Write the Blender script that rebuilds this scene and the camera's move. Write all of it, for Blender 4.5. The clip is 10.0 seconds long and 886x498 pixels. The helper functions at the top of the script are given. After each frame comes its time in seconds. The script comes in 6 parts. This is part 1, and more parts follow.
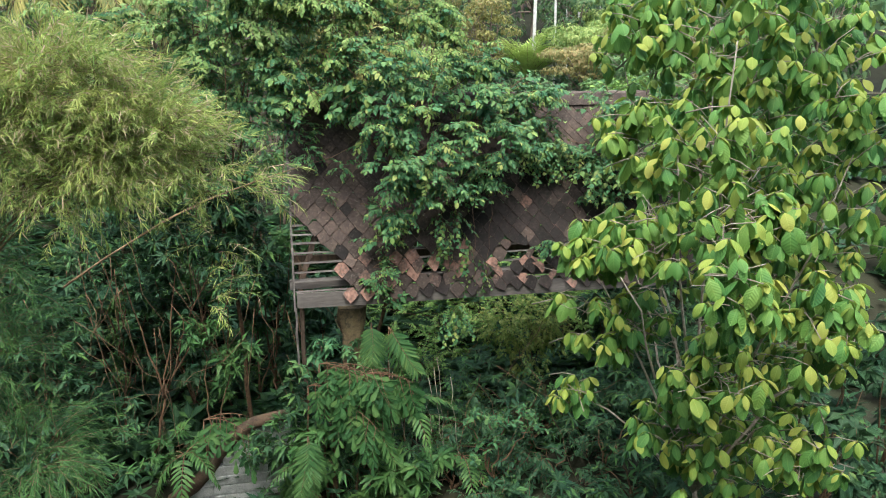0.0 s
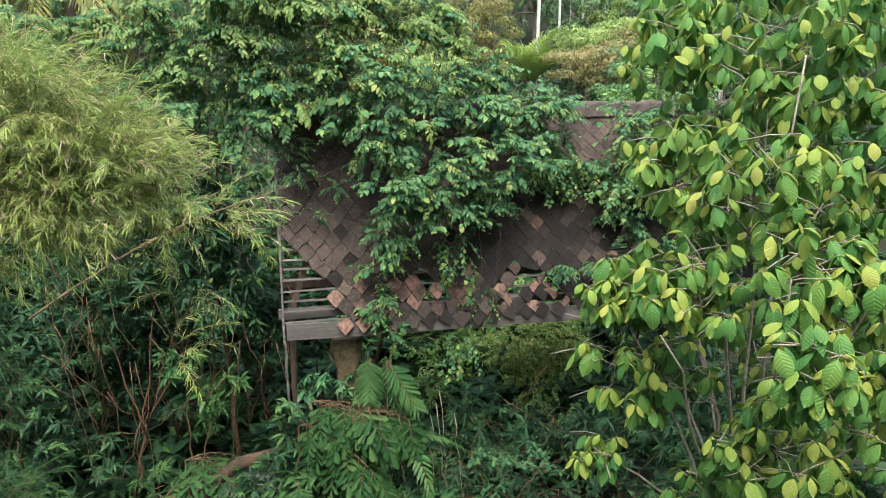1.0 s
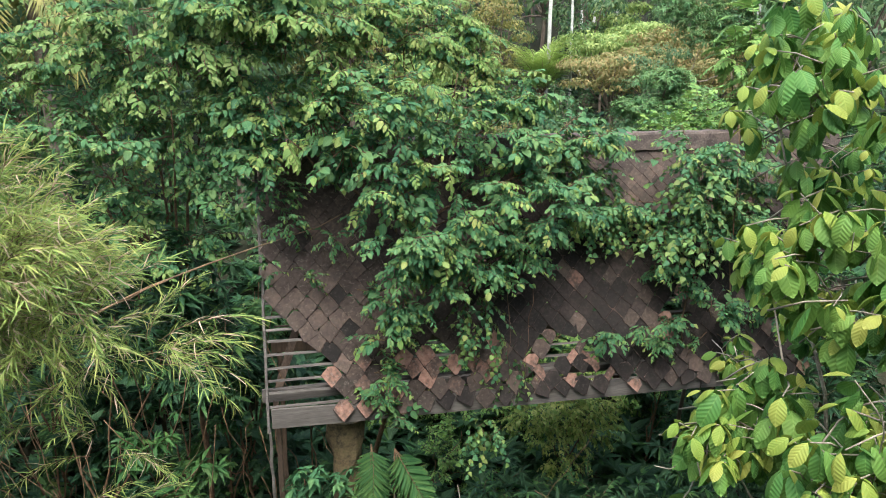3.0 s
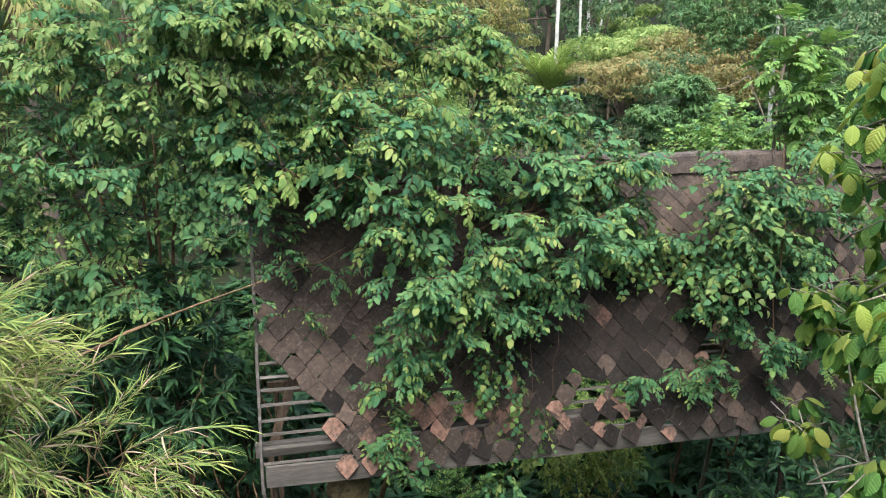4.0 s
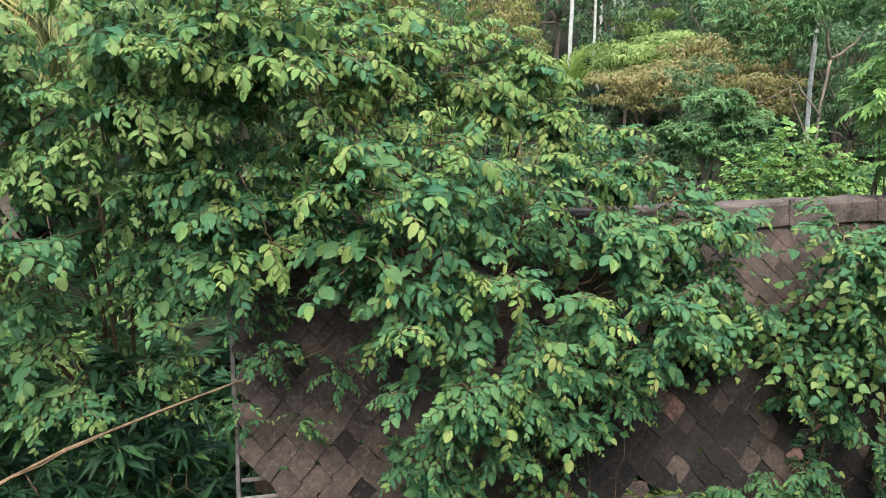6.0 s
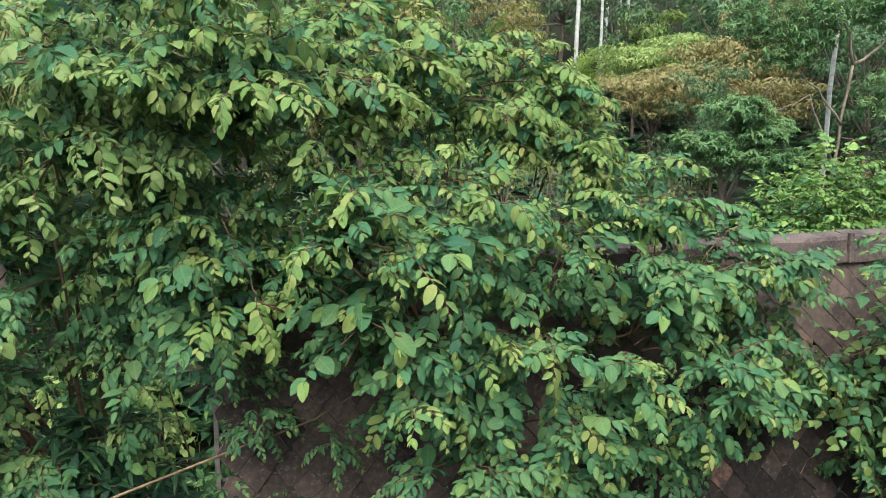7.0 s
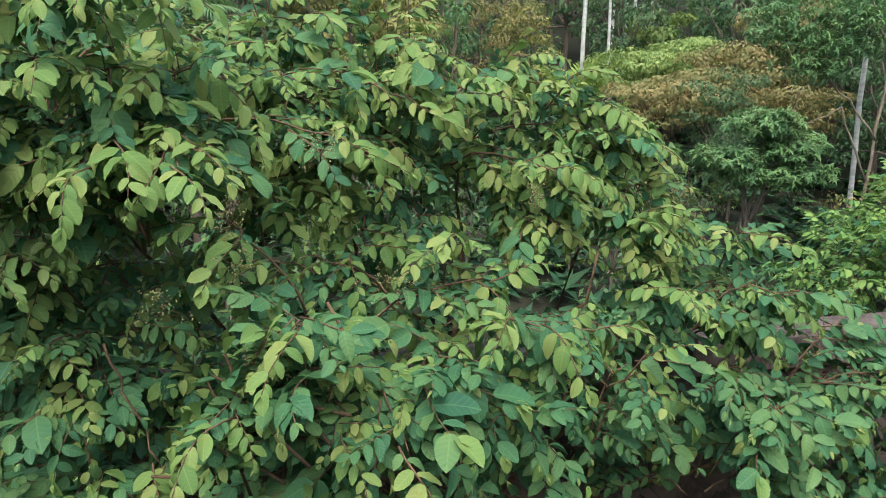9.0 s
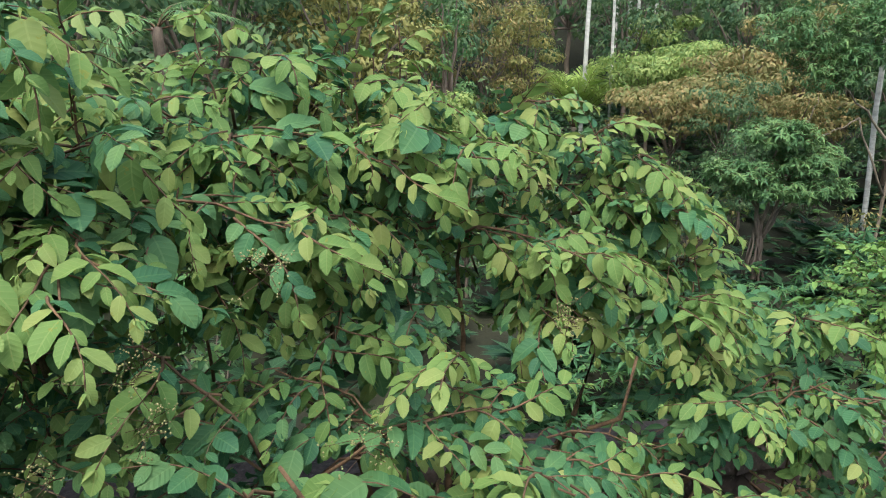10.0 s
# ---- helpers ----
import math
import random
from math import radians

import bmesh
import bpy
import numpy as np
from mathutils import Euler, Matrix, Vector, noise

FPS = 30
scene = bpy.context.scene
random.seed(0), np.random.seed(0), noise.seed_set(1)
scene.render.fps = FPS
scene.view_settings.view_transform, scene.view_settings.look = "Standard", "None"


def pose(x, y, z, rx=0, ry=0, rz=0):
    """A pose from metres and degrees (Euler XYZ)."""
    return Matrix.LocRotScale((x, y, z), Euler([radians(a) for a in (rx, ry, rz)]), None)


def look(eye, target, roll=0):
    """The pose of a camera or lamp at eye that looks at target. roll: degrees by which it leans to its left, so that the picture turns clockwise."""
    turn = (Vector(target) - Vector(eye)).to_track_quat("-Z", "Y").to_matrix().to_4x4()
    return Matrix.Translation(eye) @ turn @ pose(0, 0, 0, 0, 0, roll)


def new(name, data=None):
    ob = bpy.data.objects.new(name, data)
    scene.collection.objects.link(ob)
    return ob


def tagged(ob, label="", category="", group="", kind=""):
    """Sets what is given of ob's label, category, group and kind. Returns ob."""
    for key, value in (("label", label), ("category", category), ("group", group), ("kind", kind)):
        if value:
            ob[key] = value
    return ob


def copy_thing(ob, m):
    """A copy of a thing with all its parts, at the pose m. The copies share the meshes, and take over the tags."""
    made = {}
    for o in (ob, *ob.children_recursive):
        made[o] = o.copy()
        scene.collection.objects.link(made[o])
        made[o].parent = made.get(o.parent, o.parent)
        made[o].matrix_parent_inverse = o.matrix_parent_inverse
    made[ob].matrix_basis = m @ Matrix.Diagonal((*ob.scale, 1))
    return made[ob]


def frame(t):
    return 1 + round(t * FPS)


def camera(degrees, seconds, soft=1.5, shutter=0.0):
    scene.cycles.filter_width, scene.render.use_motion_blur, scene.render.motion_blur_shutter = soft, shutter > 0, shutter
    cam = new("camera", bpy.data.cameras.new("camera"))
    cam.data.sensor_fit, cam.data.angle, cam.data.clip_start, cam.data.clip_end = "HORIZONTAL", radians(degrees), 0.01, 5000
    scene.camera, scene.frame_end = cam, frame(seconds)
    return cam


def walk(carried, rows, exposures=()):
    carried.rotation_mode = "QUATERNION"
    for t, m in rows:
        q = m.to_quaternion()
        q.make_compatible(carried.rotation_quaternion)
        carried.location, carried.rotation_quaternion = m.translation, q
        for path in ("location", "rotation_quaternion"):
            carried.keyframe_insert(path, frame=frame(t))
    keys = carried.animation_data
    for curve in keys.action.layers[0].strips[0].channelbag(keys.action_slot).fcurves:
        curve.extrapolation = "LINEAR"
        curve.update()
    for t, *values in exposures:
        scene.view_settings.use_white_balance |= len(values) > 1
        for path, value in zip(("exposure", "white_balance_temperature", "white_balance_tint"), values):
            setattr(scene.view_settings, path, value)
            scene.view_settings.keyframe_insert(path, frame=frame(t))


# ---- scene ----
cam = camera(66.0, 10.0, 1.0)
ROWS = [
    (0.0, 0.139, -11.074, 7.850, -12.02, -14.61, 0.12),
    (0.5, 0.220, -10.550, 7.931, -12.03, -14.62, 0.10),
    (1.0, 0.308, -10.013, 7.997, -12.02, -14.63, 0.09),
    (1.5, 0.403, -9.480, 8.087, -12.01, -14.63, 0.08),
    (2.0, 0.470, -8.954, 8.172, -11.99, -14.61, 0.08),
    (2.5, 0.490, -8.442, 8.244, -11.97, -14.59, 0.08),
    (4.0, 0.552, -6.948, 8.489, -11.83, -14.49, 0.07),
    (4.5, 0.594, -6.477, 8.591, -11.79, -14.43, 0.08),
    (5.0, 0.614, -6.023, 8.668, -11.75, -14.39, 0.10),
    (5.5, 0.633, -5.575, 8.710, -11.73, -14.36, 0.12),
    (7.0, 0.703, -4.246, 8.916, -11.71, -14.30, 0.16),
    (7.5, 0.776, -3.844, 8.992, -11.70, -14.28, 0.13),
    (8.0, 0.879, -3.475, 9.049, -11.69, -14.26, 0.08),
    (8.5, 0.970, -3.128, 9.092, -11.69, -14.26, 0.01),
    (9.0, 1.032, -2.743, 9.119, -11.70, -14.29, -0.05),
    (9.5, 1.104, -2.364, 9.210, -11.70, -14.33, -0.13),
    (10.0, 1.196, -1.991, 9.329, -11.70, -14.38, -0.20),
]
EXPOSURES = [(0.0, 2.26), (4.0, 2.17), (6.5, 1.96), (10.0, 1.66)]
walk(cam, [(t, pose(x, y, z, 90 + pitch, roll, yaw)) for t, x, y, z, yaw, pitch, roll in ROWS], EXPOSURES)

# ---------------------------------------------------------------- light: bright overcast sky
world = bpy.data.worlds.new("sky")
scene.world = world
world.use_nodes = True
wn = world.node_tree
sky = wn.nodes.new("ShaderNodeTexSky")
sky.sky_type = "NISHITA"
sky.sun_disc = False
sky.sun_elevation = radians(62)
sky.sun_rotation = radians(200)
sky.dust_density = 4.0
sky.air_density = 1.0
haze = wn.nodes.new("ShaderNodeHueSaturation")
haze.inputs["Saturation"].default_value = 0.75
wn.links.new(sky.outputs[0], haze.inputs["Color"])
wn.links.new(haze.outputs[0], wn.nodes["Background"].inputs["Color"])
wn.nodes["Background"].inputs["Strength"].default_value = 0.15
sun = new("sun", bpy.data.lights.new("sun", "SUN"))
sun.data.energy = 0.8
sun.data.angle = radians(50)
sun.data.color = (1.0, 0.96, 0.88)
sun.matrix_world = look((-4, -12, 30), (0, 0, 0))

RNG = np.random.default_rng(7)


# ---------------------------------------------------------------- materials
def nodes_of(name):
    m = bpy.data.materials.new(name)
    m.use_nodes = True
    return m, m.node_tree, m.node_tree.nodes["Principled BSDF"]


def link(nt, a, b):
    nt.links.new(a, b)


def ramp(nt, fac, stops):
    r = nt.nodes.new("ShaderNodeValToRGB")
    while len(r.color_ramp.elements) < len(stops):
        r.color_ramp.elements.new(0.5)
    for e, (p, c) in zip(r.color_ramp.elements, stops):
        e.position, e.color = p, (*c, 1)
    link(nt, fac, r.inputs[0])
    return r.outputs[0]


def maths(nt, op, a, b=None, c=None):
    n = nt.nodes.new("ShaderNodeMath")
    n.operation = op
    for k, v in enumerate((a, b, c)):
        if v is None:
            continue
        if isinstance(v, (int, float)):
            n.inputs[k].default_value = v
        else:
            link(nt, v, n.inputs[k])
    return n.outputs[0]


def noise_tex(nt, scale, detail=4.0, rough=0.55, coord="Object"):
    tc = nt.nodes.new("ShaderNodeTexCoord")
    n = nt.nodes.new("ShaderNodeTexNoise")
    n.inputs["Scale"].default_value = scale
    n.inputs["Detail"].default_value = detail
    n.inputs["Roughness"].default_value = rough
    link(nt, tc.outputs[coord], n.inputs["Vector"])
    return n.outputs["Fac"]


def mixc(nt, fac, a, b, kind="MIX"):
    m = nt.nodes.new("ShaderNodeMix")
    m.data_type, m.blend_type = "RGBA", kind
    for k, v in ((0, fac), (6, a), (7, b)):
        if isinstance(v, (int, float)):
            m.inputs[k].default_value = v
        elif isinstance(v, tuple):
            m.inputs[k].default_value = (*v, 1)
        else:
            link(nt, v, m.inputs[k])
    return m.outputs[2]


def leaf_material(name, dark, mid, light, vein=0.25, rough=0.45, translucent=0.3, veins=9.0, relief=0.25, blemish=0.5, blue=1.62, spread=0.34):
    """Leaf blade: colour by leaf, pale midrib, side veins in relief, blotches, light passing through."""
    m, nt, bsdf = nodes_of(name)
    dark, mid, light = ((c[0] * 1.10, c[1], c[2] * blue) for c in (dark, mid, light))
    geo = nt.nodes.new("ShaderNodeNewGeometry")
    info = nt.nodes.new("ShaderNodeObjectInfo")
    r = maths(nt, "FRACT", maths(nt, "ADD", geo.outputs["Random Per Island"], info.outputs["Random"]))
    patch = maths(nt, "MULTIPLY", maths(nt, "SUBTRACT", noise_tex(nt, 2.1, 3.0), 0.5), 2.4)
    r = maths(nt, "ADD", maths(nt, "MULTIPLY_ADD", r, spread, 0.5 - spread / 2), maths(nt, "MULTIPLY", patch, 0.5))
    col = ramp(nt, r, [(0.0, dark), (0.45, mid), (1.0, light)])
    blot = maths(nt, "MULTIPLY", maths(nt, "GREATER_THAN", noise_tex(nt, 38.0, 3.0), 0.68), blemish)
    col = mixc(nt, blot, col, (mid[0] * 1.5, mid[1] * 0.85, mid[2] * 0.5))
    uv = nt.nodes.new("ShaderNodeUVMap")
    sep = nt.nodes.new("ShaderNodeSeparateXYZ")
    link(nt, uv.outputs[0], sep.inputs[0])
    across = maths(nt, "ABSOLUTE", maths(nt, "SUBTRACT", sep.outputs["Y"], 0.5))
    rib = maths(nt, "LESS_THAN", across, 0.03)
    wave = maths(nt, "SINE", maths(nt, "MULTIPLY", maths(nt, "SUBTRACT", sep.outputs["X"], maths(nt, "MULTIPLY", across, 0.45)), veins * 6.283))
    side = maths(nt, "MULTIPLY", maths(nt, "GREATER_THAN", wave, 0.9), 0.5)
    col = mixc(nt, maths(nt, "MULTIPLY", maths(nt, "MAXIMUM", rib, side), vein), col, tuple(min(1, c * 1.6 + 0.05) for c in light))
    link(nt, col, bsdf.inputs["Base Color"])
    bsdf.inputs["Roughness"].default_value = rough
    bsdf.inputs["Specular IOR Level"].default_value = 0.14
    bump = nt.nodes.new("ShaderNodeBump")
    bump.inputs["Strength"].default_value = relief
    bump.inputs["Distance"].default_value = 0.005
    link(nt, wave, bump.inputs["Height"])
    link(nt, bump.outputs[0], bsdf.inputs["Normal"])
    tr = nt.nodes.new("ShaderNodeBsdfTranslucent")
    link(nt, mixc(nt, 1.0, col, (1.0, 1.0, 0.85), "MULTIPLY"), tr.inputs[0])
    mix = nt.nodes.new("ShaderNodeMixShader")
    mix.inputs[0].default_value = translucent
    link(nt, bsdf.outputs[0], mix.inputs[1])
    link(nt, tr.outputs[0], mix.inputs[2])
    link(nt, mix.outputs[0], nt.nodes["Material Output"].inputs[0])
    return m


def rough_material(name, stops, scale=6.0, fine=45.0, rough=0.85, relief=0.5, distance=0.01, by_object=0.0, moss=None, stretch=None, placed=False, stain=None):
    """Weathered mineral or wooden surface: two scales of colour noise, relief, and moss patches where asked."""
    m, nt, bsdf = nodes_of(name)
    tc = nt.nodes.new("ShaderNodeTexCoord")
    mp = nt.nodes.new("ShaderNodeMapping")
    if stretch:
        mp.inputs["Scale"].default_value = stretch
    where = nt.nodes.new("ShaderNodeNewGeometry").outputs["Position"] if placed else tc.outputs["Object"]
    link(nt, where, mp.inputs["Vector"])
    info = nt.nodes.new("ShaderNodeObjectInfo")
    big, small = nt.nodes.new("ShaderNodeTexNoise"), nt.nodes.new("ShaderNodeTexNoise")
    for n, s in ((big, scale), (small, fine)):
        n.inputs["Scale"].default_value = s
        n.inputs["Detail"].default_value = 5.0
        link(nt, mp.outputs[0], n.inputs["Vector"])
    f = maths(nt, "ADD", maths(nt, "MULTIPLY", big.outputs["Fac"], 0.6), maths(nt, "MULTIPLY", small.outputs["Fac"], 0.4))
    if by_object:
        f = maths(nt, "ADD", f, maths(nt, "MULTIPLY", maths(nt, "SUBTRACT", info.outputs["Random"], 0.5), by_object))
        geo = nt.nodes.new("ShaderNodeNewGeometry")
        f = maths(nt, "ADD", f, maths(nt, "MULTIPLY", maths(nt, "SUBTRACT", geo.outputs["Random Per Island"], 0.5), by_object))
    col = ramp(nt, f, stops)
    if moss:
        spots = nt.nodes.new("ShaderNodeTexNoise")
        spots.inputs["Scale"].default_value, spots.inputs["Detail"].default_value, spots.inputs["Roughness"].default_value = 9.0, 6.0, 0.65
        link(nt, mp.outputs[0], spots.inputs["Vector"])
        k = maths(nt, "MULTIPLY", maths(nt, "SUBTRACT", spots.outputs["Fac"], 0.54), 6.0)
        k.node.use_clamp = True
        col = mixc(nt, maths(nt, "MULTIPLY", k, 0.6), col, moss)
    if stain:
        pale = nt.nodes.new("ShaderNodeTexNoise")
        pale.inputs["Scale"].default_value, pale.inputs["Detail"].default_value, pale.inputs["Roughness"].default_value = 26.0, 8.0, 0.7
        link(nt, mp.outputs[0], pale.inputs["Vector"])
        k = maths(nt, "MULTIPLY", maths(nt, "SUBTRACT", pale.outputs["Fac"], 0.55), 9.0)
        k.node.use_clamp = True
        col = mixc(nt, maths(nt, "MULTIPLY", k, 0.5), col, stain)
    link(nt, col, bsdf.inputs["Base Color"])
    bsdf.inputs["Roughness"].default_value = rough
    bsdf.inputs["Specular IOR Level"].default_value = 0.2
    bump = nt.nodes.new("ShaderNodeBump")
    bump.inputs["Strength"].default_value = relief
    bump.inputs["Distance"].default_value = distance
    link(nt, f, bump.inputs["Height"])
    link(nt, bump.outputs[0], bsdf.inputs["Normal"])
    return m


M_SHRUB = leaf_material("shrub_leaf", (0.018, 0.080, 0.032), (0.046, 0.146, 0.041), (0.117, 0.222, 0.048), rough=0.54, translucent=0.28, vein=0.14, relief=0.15, veins=7.0, blue=1.55, spread=0.5)
M_SHRUB_YOUNG = leaf_material("shrub_young_leaf", (0.070, 0.172, 0.038), (0.126, 0.238, 0.049), (0.238, 0.30, 0.072), translucent=0.34, rough=0.56, vein=0.12, relief=0.12, veins=7.0, blue=1.4, spread=0.6)
M_SIDE = leaf_material("side_tree_leaf", (0.022, 0.090, 0.033), (0.054, 0.160, 0.043), (0.125, 0.23, 0.054), rough=0.5, translucent=0.32, vein=0.12, relief=0.1, veins=7.0, blue=1.55, spread=0.5)
M_SIDE_YOUNG = leaf_material("side_tree_young_leaf", (0.066, 0.172, 0.038), (0.122, 0.234, 0.048), (0.215, 0.29, 0.074), translucent=0.34, rough=0.5, vein=0.12, relief=0.1, veins=7.0, blue=1.5, spread=0.6)
M_SHRUB_OLD = leaf_material("shrub_old_leaf", (0.26, 0.20, 0.05), (0.32, 0.22, 0.05), (0.36, 0.16, 0.05))
M_COFFEE = leaf_material("corrugated_leaf", (0.018, 0.095, 0.024), (0.064, 0.185, 0.028), (0.145, 0.265, 0.036), vein=0.16, veins=8.0, relief=0.32, rough=0.42, spread=0.5, blue=1.55)
M_COFFEE_YOUNG = leaf_material("corrugated_young_leaf", (0.115, 0.235, 0.028), (0.185, 0.29, 0.036), (0.32, 0.37, 0.058), vein=0.12, veins=8.0, relief=0.3, rough=0.42, translucent=0.38, spread=0.6, blue=1.55)
M_COFFEE_OLD = leaf_material("corrugated_old_leaf", (0.50, 0.22, 0.04), (0.55, 0.27, 0.05), (0.58, 0.38, 0.07), veins=8.0, relief=0.5)
M_BAMBOO = leaf_material("bamboo_leaf", (0.10, 0.22, 0.052), (0.20, 0.315, 0.070), (0.36, 0.43, 0.115), vein=0.1, veins=1.0, relief=0.0, blemish=0.2, blue=1.25, spread=0.7, translucent=0.4)
M_BAMBOO_DRY = leaf_material("bamboo_dry_leaf", (0.30, 0.27, 0.11), (0.38, 0.33, 0.15), (0.42, 0.35, 0.18), vein=0.1, veins=1.0, relief=0.0, blemish=0.2)
M_FROND = leaf_material("fern_leaflet", (0.018, 0.075, 0.024), (0.040, 0.118, 0.028), (0.085, 0.175, 0.036), vein=0.1, veins=2.0, relief=0.1, blue=1.35)
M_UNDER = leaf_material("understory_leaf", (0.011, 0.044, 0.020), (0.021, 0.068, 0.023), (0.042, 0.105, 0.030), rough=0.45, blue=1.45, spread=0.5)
M_FERN = leaf_material("frond_leaflet", (0.022, 0.09, 0.028), (0.048, 0.138, 0.034), (0.105, 0.205, 0.045), vein=0.1, veins=2.0, relief=0.1, blue=1.35, spread=0.5)
M_FAR_DARK = leaf_material("forest_leaf_dark", (0.030, 0.088, 0.036), (0.062, 0.135, 0.046), (0.125, 0.195, 0.06), vein=0, relief=0, blemish=0, blue=1.35, spread=0.6)
M_FAR_BROWN = leaf_material("forest_leaf_russet", (0.09, 0.135, 0.040), (0.165, 0.185, 0.055), (0.285, 0.225, 0.080), vein=0, relief=0, blemish=0, blue=1.3, spread=0.6)
M_FAR_OLIVE = leaf_material("forest_leaf_olive", (0.10, 0.15, 0.045), (0.185, 0.215, 0.058), (0.30, 0.30, 0.082), vein=0, relief=0, blemish=0, blue=1.25, spread=0.6)
M_FAR_LIGHT = leaf_material("forest_leaf_light", (0.09, 0.19, 0.05), (0.165, 0.275, 0.062), (0.27, 0.355, 0.095), vein=0, relief=0, blemish=0, blue=1.3, spread=0.6)
M_PALM = leaf_material("palm_leaflet", (0.15, 0.29, 0.05), (0.23, 0.38, 0.06), (0.34, 0.47, 0.09), vein=0, relief=0, blemish=0)
M_TEAL = leaf_material("teal_leaf", (0.040, 0.125, 0.045), (0.082, 0.195, 0.055), (0.155, 0.27, 0.070), vein=0.1, relief=0.1, blemish=0.2, blue=1.4, spread=0.5)
M_LIT = leaf_material("light_bush_leaf", (0.055, 0.155, 0.036), (0.115, 0.25, 0.050), (0.21, 0.35, 0.072), vein=0.1, relief=0.1, blue=1.35, spread=0.6)
M_HANGING = leaf_material("hanging_fern_leaf", (0.015, 0.062, 0.018), (0.032, 0.104, 0.024), (0.085, 0.170, 0.036), rough=0.55, vein=0.1, veins=2.0, relief=0.1, blue=1.4, spread=0.5)
M_TWIG = rough_material("twig_bark", [(0.36, (0.050, 0.033, 0.021)), (0.64, (0.155, 0.098, 0.058))], 14, 80, relief=0.3)
M_PALE_TWIG = rough_material("pale_twig_bark", [(0.36, (0.12, 0.105, 0.08)), (0.64, (0.31, 0.285, 0.235))], 14, 80, relief=0.3)
M_BARK = rough_material("tree_bark", [(0.3, (0.07, 0.055, 0.045)), (0.7, (0.20, 0.165, 0.13))], 6, 50, stretch=(1, 1, 0.3))
M_PALE_BARK = rough_material("pale_palm_bark", [(0.35, (0.25, 0.26, 0.235)), (0.65, (0.53, 0.54, 0.50))], 3, 30, stretch=(1, 1, 2.5), moss=(0.20, 0.22, 0.17))
M_TAN_BARK = rough_material("tan_bark", [(0.36, (0.10, 0.085, 0.065)), (0.64, (0.26, 0.22, 0.165))], 6, 50, stretch=(1, 1, 0.3))
M_CANE = rough_material("dry_cane", [(0.36, (0.075, 0.053, 0.034)), (0.64, (0.21, 0.145, 0.085))], 9, 60, rough=0.6)
M_TILE = rough_material("weathered_clay_tile", [(0.32, (0.026, 0.021, 0.0185)), (0.46, (0.050, 0.0395, 0.034)), (0.56, (0.074, 0.057, 0.048)), (0.70, (0.125, 0.091, 0.074))], 1.6, 20, by_object=0.17, moss=(0.042, 0.041, 0.034), relief=0.8, placed=True, stain=(0.18, 0.155, 0.135))
# Algae-dark tile; its colour also holds the shade on the roof's right.
M_TILE_BLACK = rough_material("algae_and_shade_dark_clay_tile", [(0.34, (0.010, 0.0095, 0.0093)), (0.48, (0.017, 0.015, 0.0143)), (0.58, (0.027, 0.0225, 0.0205)), (0.70, (0.052, 0.041, 0.036))], 1.9, 22, by_object=0.14, moss=(0.018, 0.019, 0.016), relief=0.8, placed=True, stain=(0.08, 0.07, 0.063))
M_TILE_EDGE = rough_material("worn_tile_edge", [(0.38, (0.022, 0.019, 0.018)), (0.52, (0.06, 0.046, 0.040)), (0.66, (0.27, 0.19, 0.16))], 3, 24, relief=0.6, placed=True)
M_TILE_RED = rough_material("broken_clay_tile", [(0.36, (0.052, 0.040, 0.034)), (0.47, (0.105, 0.069, 0.056)), (0.56, (0.190, 0.112, 0.085)), (0.70, (0.30, 0.180, 0.142))], 7, 24, by_object=0.26, relief=0.7, placed=True, moss=(0.075, 0.06, 0.05), stain=(0.27, 0.225, 0.20))
M_CEMENT = rough_material("mossy_cement", [(0.36, (0.034, 0.028, 0.025)), (0.64, (0.115, 0.092, 0.080))], 5, 40, moss=(0.060, 0.060, 0.044), stain=(0.19, 0.17, 0.155))
M_BLOCK = rough_material("concrete_block", [(0.36, (0.15, 0.17, 0.165)), (0.64, (0.34, 0.36, 0.35))], 4, 40, by_object=0.12, moss=(0.10, 0.13, 0.10), placed=True)
M_EARTH = rough_material("clay_plaster", [(0.36, (0.028, 0.021, 0.015)), (0.64, (0.085, 0.058, 0.038))], 4, 40, moss=(0.09, 0.10, 0.06))
M_WOOD = rough_material("silvered_wood", [(0.28, (0.048, 0.045, 0.043)), (0.50, (0.105, 0.099, 0.092)), (0.75, (0.185, 0.175, 0.162))], 4, 30, stretch=(0.25, 3, 3), by_object=0.15, relief=0.5, stain=(0.08, 0.07, 0.06))
M_WOOD_DARK = rough_material("old_brown_wood", [(0.35, (0.035, 0.027, 0.021)), (0.65, (0.11, 0.08, 0.058))], 4, 30, stretch=(3, 3, 0.4), by_object=0.15)
M_GROUND = rough_material("leaf_litter_soil", [(0.25, (0.010, 0.012, 0.008)), (0.55, (0.02, 0.022, 0.012)), (0.8, (0.018, 0.035, 0.014))], 0.8, 14, relief=0.8, distance=0.05)


# ---------------------------------------------------------------- mesh helpers
def rot(az, el, roll):
    """Turns for a shoot that grows along +x: roll about its axis, raise by el, turn to az (radians, arrays)."""
    az, el, roll = np.broadcast_arrays(np.atleast_1d(np.asarray(az, float)), np.asarray(el, float), np.asarray(roll, float))
    ca, sa, ce, se, cr, sr = np.cos(az), np.sin(az), np.cos(el), np.sin(el), np.cos(roll), np.sin(roll)
    x = np.stack([ca * ce, sa * ce, se], -1)
    y0 = np.stack([-sa, ca, 0 * ca], -1)
    z0 = np.cross(x, y0)
    y = y0 * cr[:, None] + z0 * sr[:, None]
    return np.stack([x, y, np.cross(x, y)], -1)


